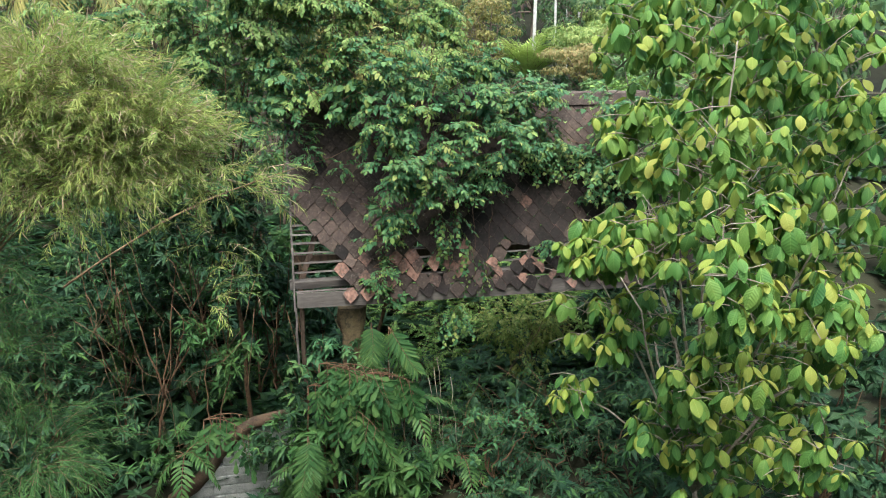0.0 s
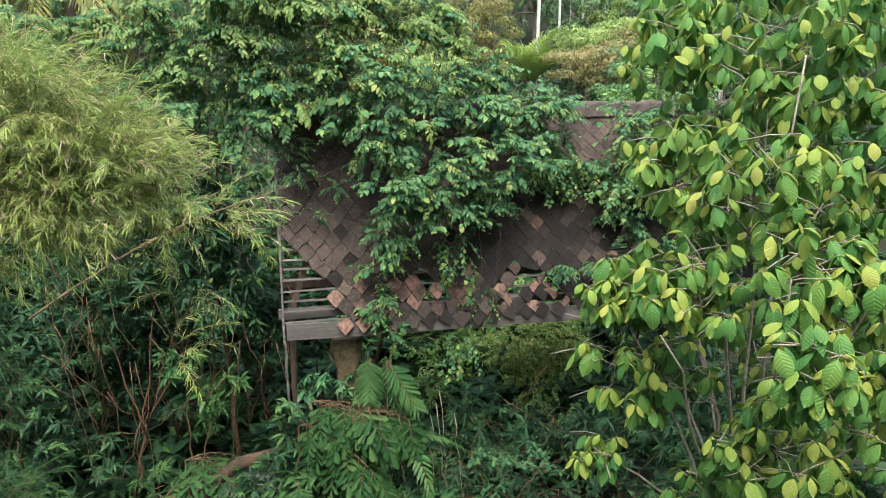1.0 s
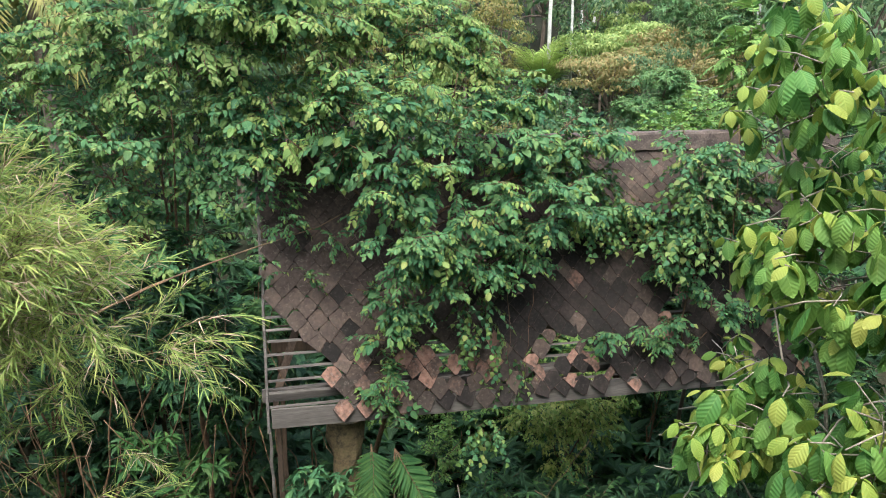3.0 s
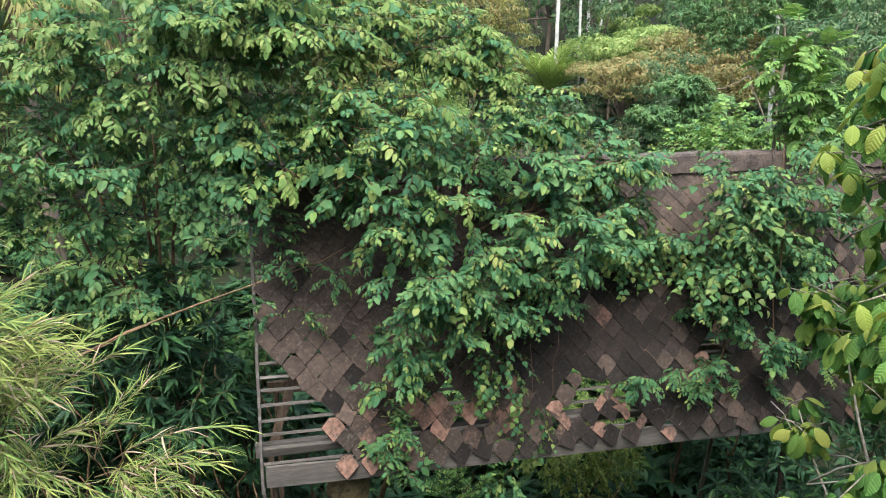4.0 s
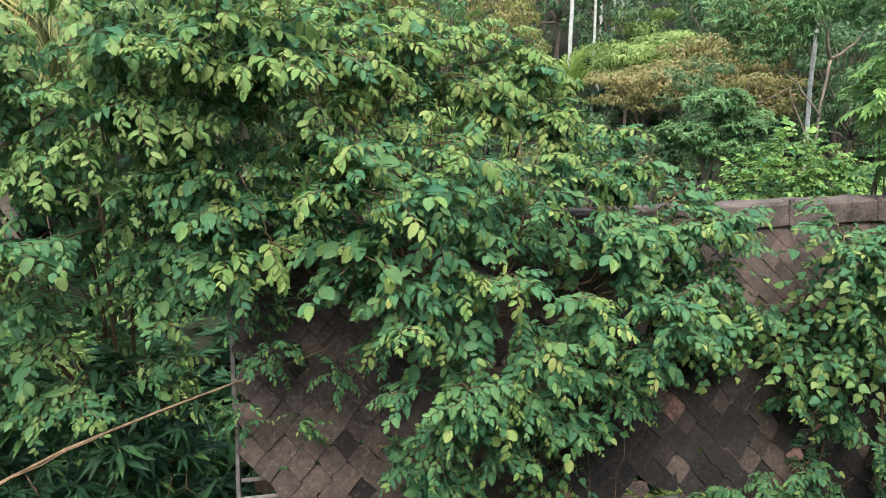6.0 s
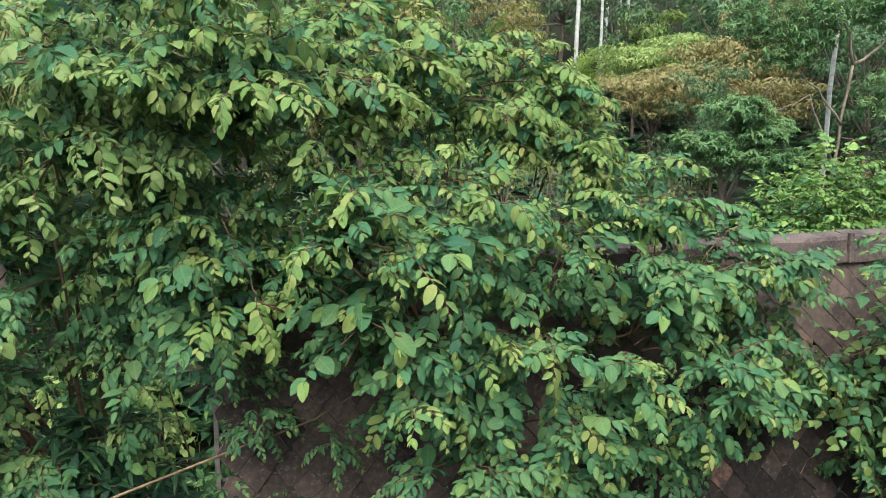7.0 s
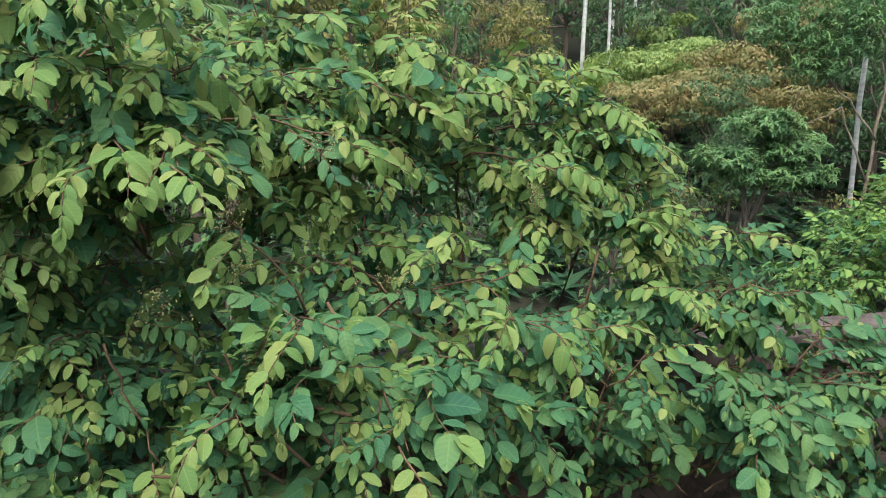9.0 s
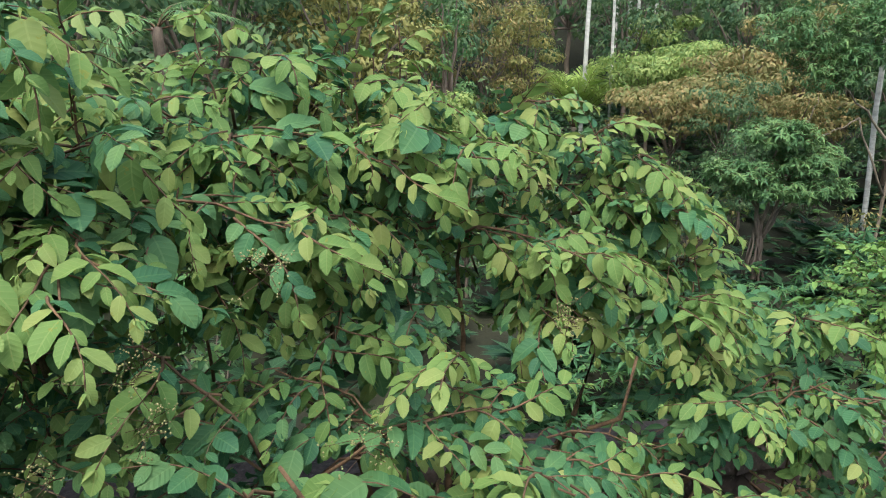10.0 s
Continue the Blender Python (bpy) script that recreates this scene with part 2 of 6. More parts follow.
class Soup:
    """Triangles gathered from templates, with uv and material slots."""

    def __init__(self):
        self.v, self.t, self.uv, self.m, self.n = [], [], [], [], 0

    def raw(self, v, t, uv, m):
        self.v.append(v), self.t.append(t + self.n), self.uv.append(uv)
        self.m.append(np.broadcast_to(np.asarray(m), (len(t),)))
        self.n += len(v)

    def add(self, tpl, places, turns, sizes, mats=None):
        """tpl at every place, turned and sized. mats: a slot for each copy in place of the template's."""
        v, t, uv, m = tpl
        places, sizes = np.asarray(places, float), np.atleast_1d(np.asarray(sizes, float))
        k = len(places)
        if not k:
            return
        w = np.einsum("kij,nj->kni", turns, v) * np.broadcast_to(sizes, (k,))[:, None, None] + places[:, None]
        tt = (t[None] + (np.arange(k) * len(v))[:, None, None]).reshape(-1, 3)
        mm = np.tile(m, k) if mats is None else np.repeat(np.asarray(mats), len(t))
        self.raw(w.reshape(-1, 3), tt, np.tile(uv, (k, 1)), mm)

    def merged(self):
        return np.concatenate(self.v), np.concatenate(self.t), np.concatenate(self.uv), np.concatenate(self.m)

    def mesh(self, name, materials, smooth=True):
        v, t, uv, m = self.merged()
        me = bpy.data.meshes.new(name)
        me.vertices.add(len(v)), me.loops.add(3 * len(t)), me.polygons.add(len(t))
        me.vertices.foreach_set("co", v.astype(np.float32).ravel())
        me.loops.foreach_set("vertex_index", t.astype(np.int32).ravel())
        me.polygons.foreach_set("loop_start", (3 * np.arange(len(t))).astype(np.int32))
        me.polygons.foreach_set("material_index", m.astype(np.int32))
        me.polygons.foreach_set("use_smooth", np.full(len(t), smooth))
        me.uv_layers.new(name="UVMap").data.foreach_set("uv", uv[t.ravel()].astype(np.float32).ravel())
        for mat in materials:
            me.materials.append(mat)
        me.update()
        me.validate()
        return me


def tube(points, r0, r1, sides=6, slot=0):
    """A tapering round stem along points, closed at its ends."""
    p = np.asarray(points, float)
    n = len(p)
    d = np.gradient(p, axis=0)
    d /= np.linalg.norm(d, axis=1)[:, None] + 1e-9
    ref = np.where(np.abs(d[:, 2:3]) > 0.9, np.array([[1.0, 0, 0]]), np.array([[0, 0, 1.0]]))
    a = np.cross(d, ref)
    a /= np.linalg.norm(a, axis=1)[:, None]
    b = np.cross(d, a)
    ang = np.arange(sides) * 2 * np.pi / sides
    r = np.linspace(r0, r1, n)[:, None, None]
    ring = p[:, None] + r * (a[:, None] * np.cos(ang)[None, :, None] + b[:, None] * np.sin(ang)[None, :, None])
    v = np.concatenate([ring.reshape(-1, 3), p[:1], p[-1:]])
    t = []
    for i in range(n - 1):
        for j in range(sides):
            q, w = i * sides + j, i * sides + (j + 1) % sides
            t += [(q, w, w + sides), (q, w + sides, q + sides)]
    e0, e1 = n * sides, n * sides + 1
    for j in range(sides):
        t += [((j + 1) % sides, j, e0), ((n - 1) * sides + j, (n - 1) * sides + (j + 1) % sides, e1)]
    uv = np.zeros((len(v), 2))
    uv[:, 0] = 0.35
    uv[:, 1] = 0.2
    return v, np.array(t), uv, np.full(len(t), slot)


def bend(a, b, sag=0.0, n=8, wob=0.0, rng=RNG):
    """A line of points from a to b that hangs or bows by sag and wobbles."""
    a, b = np.asarray(a, float), np.asarray(b, float)
    s = np.linspace(0, 1, n)[:, None]
    p = a + (b - a) * s
    p[:, 2] -= sag * 4 * (s * (1 - s))[:, 0]
    if wob:
        q = rng.normal(0, wob, p.shape)
        q[0] = q[-1] = 0
        p += q
    return p


def leaf(width=0.5, stations=((0, 0), (0.18, 0.72), (0.45, 1.0), (0.75, 0.7), (1, 0)), fold=0.18, droop=0.25, curl=0.0, wavy=0.0, slot=0):
    """One blade of length 1 along +x, folded at its midrib, drooping at its tip."""
    st = np.array(stations, float)
    n = len(st)
    v, uv = [], []
    for k, (s, w) in enumerate(st):
        zc = -droop * s * s + 0.08 * s
        h = w * width / 2
        ripple = wavy * (1 if k % 2 else -1)
        v += [(s, 0, zc), (s - curl * h, h, zc + fold * h * 2 + ripple), (s - curl * h, -h, zc + fold * h * 2 - ripple)]
        uv += [(s, 0.5), (s, 0.5 + w / 2), (s, 0.5 - w / 2)]
    t = []
    for k in range(n - 1):
        a, b = 3 * k, 3 * k + 3
        if st[k][1] > 0 and st[k + 1][1] > 0:
            t += [(a, b, b + 1), (a, b + 1, a + 1), (a, b + 2, b), (a, a + 2, b + 2)]
        elif st[k + 1][1] > 0:
            t += [(a, b, b + 1), (a, b + 2, b)]
        else:
            t += [(a, b, a + 1), (a, a + 2, b)]
    return np.array(v), np.array(t), np.array(uv), np.full(len(t), slot)


def plant(name, at, label, category="plant", group="", kind=""):
    ob = new(name)
    ob.location = at
    return tagged(ob, label, category, group, kind)


def part(name, mesh, parent, label="", kind=""):
    """A mesh as ONE object under a thing; its points are given in the world's metres."""
    ob = new(name, mesh)
    ob.parent = parent
    ob.matrix_parent_inverse = Matrix.Translation(-Vector(parent.location))
    if label:
        ob["label"] = label
    if kind:
        ob["kind"] = kind
    return ob


def stem_part(name, lines, material, parent, sides=6, label=""):
    s = Soup()
    for pts, r0, r1 in lines:
        s.raw(*tube(pts, r0, r1, sides))
    return part(name, s.mesh(name, [material]), parent, label)


# ---------------------------------------------------------------- shoots (templates)
FINE_LEAF = ((0, 0), (0.08, 0.44), (0.26, 0.86), (0.48, 1.0), (0.73, 0.84), (0.90, 0.44), (1, 0))
PLAIN_LEAF = ((0, 0), (0.18, 0.74), (0.48, 1.0), (0.80, 0.68), (1, 0))
COARSE_LEAF = ((0, 0), (0.45, 1.0), (1, 0))
PADDLE_LEAF = ((0, 0.08), (0.15, 0.34), (0.42, 0.72), (0.70, 1.0), (0.88, 0.84), (0.97, 0.42), (1, 0))


def pitched(angle):
    """Turn that raises the x axis by angle."""
    c, s = math.cos(angle), math.sin(angle)
    return np.array([[c, 0, -s], [0, 1, 0], [s, 0, c]])


def shrub_shoot(rng, n=12, length=0.40, size=0.094, droop=0.25, young=2, outline=FINE_LEAF, width=0.54):
    """An arching spray: a twig with two flat ranks of overlapping oval leaves, paler and smaller ones at its nodding tip."""
    s = Soup()
    k = np.linspace(0, 1, 7)
    line = np.stack([k * length, 0.03 * np.sin(k * 4 + rng.uniform(0, 6)), 0.16 * length * k - droop * length * k ** 2.2], -1)
    s.raw(*tube(line, 0.005, 0.0016, 4, 3))
    hang = rng.uniform(0.0, 0.36)
    for i in range(n):
        q = min(1.0, 0.10 + 0.88 * (i + rng.uniform(-0.35, 0.35)) / (n - 1))
        p = np.array([np.interp(q, k, line[:, c]) for c in range(3)])
        slope = math.atan(0.16 - droop * 2.2 * q ** 1.2)
        tip = i >= n - young
        side = 1 if i % 2 else -1
        az = side * rng.uniform(0.75, 1.2) * (1.08 - 0.45 * q) if i < n - 1 else rng.uniform(-0.15, 0.15)
        el = -hang * rng.uniform(0.4, 1.4) + rng.normal(0, 0.13)
        tpl = leaf(width * rng.uniform(0.86, 1.14), outline, fold=rng.uniform(0.04, 0.34), droop=rng.uniform(0.05, 0.65), wavy=rng.uniform(0, 0.03))
        z = size * rng.uniform(0.58, 1.28) * (0.72 + 0.45 * math.sin(math.pi * min(1, 0.12 + q * 0.86)))
        s.add(tpl, [p], pitched(slope)[None] @ rot(az + rng.normal(0, 0.18), el, -side * rng.normal(0.15, 0.22)), z, [1 if tip else (2 if rng.random() < 0.0015 else 0)])
    for i in range(5 if young else 3):
        tpl = leaf(rng.uniform(0.28, 0.36), COARSE_LEAF, fold=0.3, droop=0.5)
        s.add(tpl, [line[-1]], rot(rng.uniform(-0.8, 0.8), rng.uniform(-1.2, 0.3), rng.uniform(-0.5, 0.5)), size * rng.uniform(0.28, 0.5), [1])
    return s.merged()


def paddle_shoot(rng, n=9, size=0.135, young=2):
    """A twig end with a rosette of smooth paddle-shaped leaves that stand up and spread."""
    s = Soup()
    s.raw(*tube([(-0.28, 0, -0.10), (-0.1, 0.01, -0.03), (0.04, 0, 0.03)], 0.007, 0.004, 4, 3))
    for i in range(n):
        q = i / (n - 1)
        tpl = leaf(rng.uniform(0.40, 0.50), PADDLE_LEAF, fold=rng.uniform(0.04, 0.16), droop=rng.uniform(0.1, 0.4))
        s.add(tpl, [(-0.12 + 0.16 * q, 0, 0.03 * q)], rot(i * 2.4 + rng.uniform(-0.25, 0.25), -0.55 + 1.1 * q + rng.normal(0, 0.2), rng.uniform(-0.2, 0.2)), size * rng.uniform(0.75, 1.1) * (1.0 - 0.3 * q), [1 if i >= n - young else 0])
    return s.merged()


def arched_leaf(width, start, end, fold=0.1, slot=0):
    """A broad blade of length 1 that sets out along +x at angle start and bends over to angle end."""
    st = np.array(((0, 0), (0.10, 0.42), (0.28, 0.84), (0.50, 1.0), (0.72, 0.88), (0.89, 0.50), (1, 0)), float)
    n = len(st)
    th = start + (end - start) * st[:, 0] ** 0.75
    step = np.diff(st[:, 0])
    mid = (th[1:] + th[:-1]) / 2
    x = np.concatenate([[0], np.cumsum(step * np.cos(mid))])
    z = np.concatenate([[0], np.cumsum(step * np.sin(mid))])
    v, uv = [], []
    for k in range(n):
        h = st[k, 1] * width / 2
        nx, nz = -math.sin(th[k]), math.cos(th[k])
        lift = -fold * h * 2
        v += [(x[k], 0, z[k]), (x[k] + nx * lift, h, z[k] + nz * lift), (x[k] + nx * lift, -h, z[k] + nz * lift)]
        uv += [(st[k, 0], 0.5), (st[k, 0], 0.5 + st[k, 1] / 2), (st[k, 0], 0.5 - st[k, 1] / 2)]
    t = []
    for k in range(n - 1):
        a, b = 3 * k, 3 * k + 3
        t += [(a, b, b + 1), (a, b + 2, b)]
        if k:
            t += [(a, b + 1, a + 1), (a, a + 2, b + 2)]
    return np.array(v), np.array(t), np.array(uv), np.full(len(t), slot)


def whorl_shoot(rng, ring=6, size=0.185, young=3):
    """A twig end with broad corrugated leaves that hang side by side round it like a shut umbrella, young yellow ones on top."""
    s = Soup()
    s.raw(*tube([(-0.34, 0.01, -0.10), (-0.18, 0.02, -0.02), (0.0, 0, 0.03)], 0.006, 0.004, 4, 3))
    turn = rng.uniform(0, 6.28)
    for i in range(ring + young):
        top = i >= ring
        low = i >= ring // 2
        a = turn + (i * 6.283 / ring if not top else i * 6.283 / young + 0.4) + rng.uniform(-0.25, 0.25)
        r = 0.015 if top else 0.03
        x = 0.01 if top else (-0.03 if low else -0.12)
        at = (x + r * math.cos(a), r * math.sin(a), 0.035 if top else (0.01 if low else -0.03))
        tpl = arched_leaf(rng.uniform(0.48, 0.58), rng.uniform(-0.5, 0.25) if top else rng.uniform(-1.0, -0.35), rng.uniform(-1.65, -1.3) if top else rng.uniform(-1.8, -1.45), rng.uniform(0.08, 0.28))
        slot = 2 if rng.random() < 0.004 else (1 if top or rng.random() < 0.12 else 0)
        s.add(tpl, [at], rot(a, rng.normal(0, 0.06), rng.uniform(-0.3, 0.3)), size * rng.uniform(0.75, 1.15) * (0.85 if top else 1), [slot])
    return s.merged()


def bamboo_shoot(rng, n=44, length=0.62, size=0.15):
    """A thin arching branchlet with fans of long narrow leaves that hang at their tips."""
    s = Soup()
    k = np.linspace(0, 1, 6)
    line = np.stack([k * length, 0.05 * np.sin(k * 3 + rng.uniform(0, 6)), 0.32 * length * k - 0.62 * length * k * k], -1)
    s.raw(*tube(line, 0.004, 0.0012, 3, 2))
    for i in range(n):
        q = 0.12 + 0.88 * (i // 4 * 4 + rng.uniform(-0.6, 0.6)) / n
        p = np.array([np.interp(q, k, line[:, c]) for c in range(3)])
        tpl = leaf(rng.uniform(0.045, 0.068), ((0, 0), (0.15, 0.8), (0.45, 1.0), (0.8, 0.5), (1, 0)), fold=0.2, droop=rng.uniform(0.2, 0.6))
        s.add(tpl, [p], rot(rng.normal(0, 0.6), rng.normal(-0.05 - 0.4 * q, 0.42), rng.uniform(-0.8, 0.8)), size * rng.uniform(0.6, 1.2), [1 if rng.random() < 0.11 else 0])
    return s.merged()


def rosette_shoot(rng, n=9, size=0.2, width=0.3, fine=False):
    """Long pointed leaves spreading from a twig's end."""
    s = Soup()
    s.raw(*tube([(-0.12, 0, -0.03), (0.08, 0, 0.01)], 0.006, 0.003, 3, 3))
    for i in range(n):
        s.add(leaf(width * rng.uniform(0.8, 1.2), ((0, 0), (0.18, 0.72), (0.45, 1.0), (0.75, 0.7), (1, 0)) if fine else ((0, 0), (0.42, 1.0), (1, 0)), fold=0.15, droop=rng.uniform(0.2, 0.6)), [(0.06 * rng.random(), 0, 0)], rot(i * 2.4 + rng.uniform(-0.3, 0.3), rng.uniform(-0.6, 0.5), rng.uniform(-0.3, 0.3)), size * rng.uniform(0.7, 1.2), [0 if rng.random() > 0.12 else 1])
    return s.merged()


def heart_shoot(rng, n=9, length=0.5, size=0.075):
    """A hanging thread with small heart-shaped leaves."""
    s = Soup()
    k = np.linspace(0, 1, 5)
    line = np.stack([k * length, 0.03 * np.sin(k * 6), -0.15 * length * k * k], -1)
    s.raw(*tube(line, 0.003, 0.0012, 3, 3))
    for i in range(n):
        q = (i + 0.5) / n
        p = np.array([np.interp(q, k, line[:, c]) for c in range(3)])
        tpl = leaf(0.85, ((0, 0.3), (0.12, 0.9), (0.35, 1.0), (0.7, 0.55), (1, 0)), fold=0.1, droop=0.3)
        s.add(tpl, [p], rot((1 if i % 2 else -1) * rng.uniform(0.5, 1.3), rng.uniform(-0.7, 0.3), rng.uniform(-0.6, 0.6)), size * rng.uniform(0.7, 1.25), [1 if rng.random() < 0.4 else 0])
    return s.merged()


def frond(rng, length=1.15, leaflets=12, size=0.36, arch=0.45, width=0.19, droop=0.35, vee=0.3, slots=(0, 3)):
    """A feather frond: a bowed rachis with two ranks of leaflets."""
    s = Soup()
    k = np.linspace(0, 1, 9)
    line = np.stack([k * length, 0.02 * np.sin(k * 4), 0.35 * length * k - (0.35 + arch) * length * k ** 2], -1)
    s.raw(*tube(line, 0.011 * length, 0.002, 4, slots[1]))
    tpl = leaf(width, ((0, 0.3), (0.3, 1.0), (0.7, 0.75), (1, 0)), fold=0.12, droop=droop)
    for i in range(leaflets):
        q = 0.15 + 0.85 * (i + 0.5) / leaflets
        p = np.array([np.interp(q, k, line[:, c]) for c in range(3)])
        slope = (0.35 - 2 * (0.35 + arch) * q)
        for side in (-1, 1):
            a = side * (1.25 - 0.65 * q) + rng.uniform(-0.12, 0.12)
            s.add(tpl, [p], rot(a, slope * math.cos(a) * 0.8 + vee * rng.uniform(0.3, 1.0) * (1 - q) - 0.12, side * 0.3), size * (0.45 + 0.75 * math.sin(math.pi * min(0.95, q * 0.85 + 0.1))) * rng.uniform(0.85, 1.12), [slots[0]])
    return s.merged()


def shoots(maker, how_many, seed, **kw):
    rng = np.random.default_rng(seed)
    return [maker(rng, **kw) for _ in range(how_many)]


def in_blobs(blobs, rng, shell=0.55, clump=0):
    """Random places in ellipsoids (x, y, z, rx, ry, rz, count), nearer their skins, with the way outwards. clump: how many stand together."""
    pts, out = [], []
    for x, y, z, rx, ry, rz, n in blobs:
        n = int(n)
        k = max(3, n // clump) if clump else n
        d = rng.normal(size=(k, 3))
        d /= np.linalg.norm(d, axis=1)[:, None]
        r = shell + (1.06 - shell) * rng.random(k) ** 0.7
        p = np.array([x, y, z]) + d * r[:, None] * np.array([rx, ry, rz])
        if clump:
            w = rng.integers(0, k, n)
            q = rng.normal(0, 0.075, (n, 3)) * np.array([1.3, 1.0, 0.8])
            p, d = p[w] + q, d[w] + 2.0 * q + rng.normal(0, 0.25, (n, 3))
            d /= np.linalg.norm(d, axis=1)[:, None]
        pts.append(p)
        out.append(d)
    return np.concatenate(pts), np.concatenate(out)


def leafy(parent, name, tpls, materials, pts, az, el, size, near=None, part_name="leafy_branch", label="", roll=0.3, rng=RNG, pick=None, lean=0.0):
    """Shoots at pts. Those for which near(p) holds (300 at most) are parts of their own that share meshes; the rest is one part."""
    pts = np.asarray(pts, float)
    n = len(pts)
    pick = rng.integers(0, len(tpls), n) if pick is None else pick
    rolls = rng.uniform(-roll, roll, n) + lean * np.cos(az)
    turns = rot(az, el, rolls)
    own = np.array([bool(near(p)) for p in pts]) if near else np.zeros(n, bool)
    own[np.where(own)[0][300:]] = False
    rest = Soup()
    for k, tpl in enumerate(tpls):
        w = np.where((pick == k) & ~own)[0]
        if len(w):
            rest.add(tpl, pts[w], turns[w], size[w])
    if rest.n:
        part(name, rest.mesh(name, materials), parent, label, "stuff")
    if own.any():
        meshes = []
        for tpl in tpls:
            s = Soup()
            s.raw(*tpl)
            meshes.append(s.mesh(part_name, materials))
        for i in np.where(own)[0]:
            ob = new(part_name, meshes[pick[i]])
            ob.parent = parent
            m = Matrix([list(r) for r in turns[i]]).to_4x4()
            ob.matrix_basis = Matrix.Translation(Vector(pts[i]) - Vector(parent.location)) @ m @ Matrix.Scale(float(size[i]), 4)


def grow(parent, name, tpls, materials, blobs, seed, size=(0.8, 1.2), shell=0.55, lift=0.5, base_el=0.0, spread=0.6, keep=None, near=None, part_name="leafy_branch", label="", roll=0.3, face=None, clump=0):
    """Fills blobs with shoots that point outwards. face: a heading that all lean to."""
    rng = np.random.default_rng(seed)
    p, d = in_blobs(blobs, rng, shell, clump)
    if keep is not None:
        ok = np.array([keep(q) for q in p])
        p, d = p[ok], d[ok]
    if face is not None:
        d = d + np.array(face)
        d /= np.linalg.norm(d, axis=1)[:, None]
    az = np.arctan2(d[:, 1], d[:, 0]) + rng.normal(0, spread, len(p))
    el = base_el + lift * np.arcsin(np.clip(d[:, 2], -1, 1)) + rng.normal(0, 0.25, len(p))
    leafy(parent, name, tpls, materials, p, az, el, rng.uniform(size[0], size[1], len(p)), near, part_name, label, roll, rng)
    return p


def boughs(parent, name, old, young, materials, blobs, seed, face=(0, -0.6, 0.1), size=(0.65, 1.2), keep=None, near=None, per=9, part_name="leafy_branch", twigs="twig", tip_from=0.8, bow=0.10, young_above=7.9, young_base=0.07, reach=0.75):
    """Boughs that reach from inside each blob to its skin, each a flat tier of leafy shoots; the shoots of the bough's end are young."""
    rng = np.random.default_rng(seed)
    P, A, E, S, K, lines = [], [], [], [], [], []
    face = np.array(face)
    for x, y, z, rx, ry, rz, n in blobs:
        c, r = np.array([x, y, z]), np.array([rx, ry, rz])
        for _ in range(max(2, int(n / per))):
            d = rng.normal(size=3)
            d /= np.linalg.norm(d)
            a = c + d * r * rng.uniform(0.1, 0.45)
            g = d + face
            g /= np.linalg.norm(g)
            b = a + g * (reach * r + 0.08) * rng.uniform(0.75, 1.2)
            line = bend(a, b, -bow * np.linalg.norm(b - a), 7, 0.012, rng)
            h = math.atan2(g[1], g[0])
            lines.append((line, 0.007, 0.003))
            for i in range(per):
                q = 0.2 + 0.8 * (i + 0.5) / per
                p = np.array([np.interp(q, np.linspace(0, 1, 7), line[:, j]) for j in range(3)])
                if keep is not None and not keep(p):
                    continue
                last = i == per - 1
                P.append(p)
                A.append(h + (0 if last else (1 if i % 2 else -1) * rng.uniform(0.35, 1.15)))
                E.append(rng.normal(-0.12, 0.24) + (0.1 if last else 0) + 0.2 * g[2])
                S.append(rng.uniform(size[0], size[1]))
                tip = rng.random() < min(0.62, max(young_base, 0.7 * (p[2] - young_above))) * (1.4 if q > 0.55 else 0.5)
                K.append(rng.integers(0, len(young)) + len(old) if tip else rng.integers(0, len(old)))
    leafy(parent, name, old + young, materials, np.array(P), np.array(A), np.array(E), np.array(S), near, part_name, "", 0.35, rng, np.array(K), 0.5)
    if twigs:
        stem_part(twigs, [l for l in lines if keep is None or (keep(l[0][0]) and keep(l[0][3]))], M_TWIG, parent, 4)["kind"] = "stuff"


def limbs(parent, name, base, tips, material, r0=0.05, r1=0.008, seed=1, fork=0.45, label="", sides=6):
    """A trunk that forks into bowed limbs reaching the tips, as one part."""
    rng = np.random.default_rng(seed)
    base = np.asarray(base, float)
    c = np.mean(tips, axis=0)
    knee = base + (c - base) * fork
    lines = [(bend(base, knee, 0, 7, 0.03, rng), r0, r0 * 0.7)]
    for t in tips:
        lines.append((bend(knee - (c - base) * 0.04, t, -0.12, 8, 0.035, rng), r0 * 0.55, r1))
    return stem_part(name, lines, material, parent, sides, label)


# ---------------------------------------------------------------- ground
def ground_z(x, y):
    """Level under the hut, rising to a wooded slope behind it."""
    s = np.clip((y - 2.0) / 9.0, 0, 1)
    z = 0.2 + 4.3 * s * s * (3 - 2 * s) + 2.4 * np.clip((y - 11) / 23, 0, 1) + 0.42 * np.maximum(y - 34, 0) * np.clip(1.4 - y / 400, 0.2, 1)
    return z + 0.25 * np.sin(x * 0.31 + 1.3) * np.cos(y * 0.27) + 0.1 * np.sin(x * 1.1) * np.sin(y * 0.9)


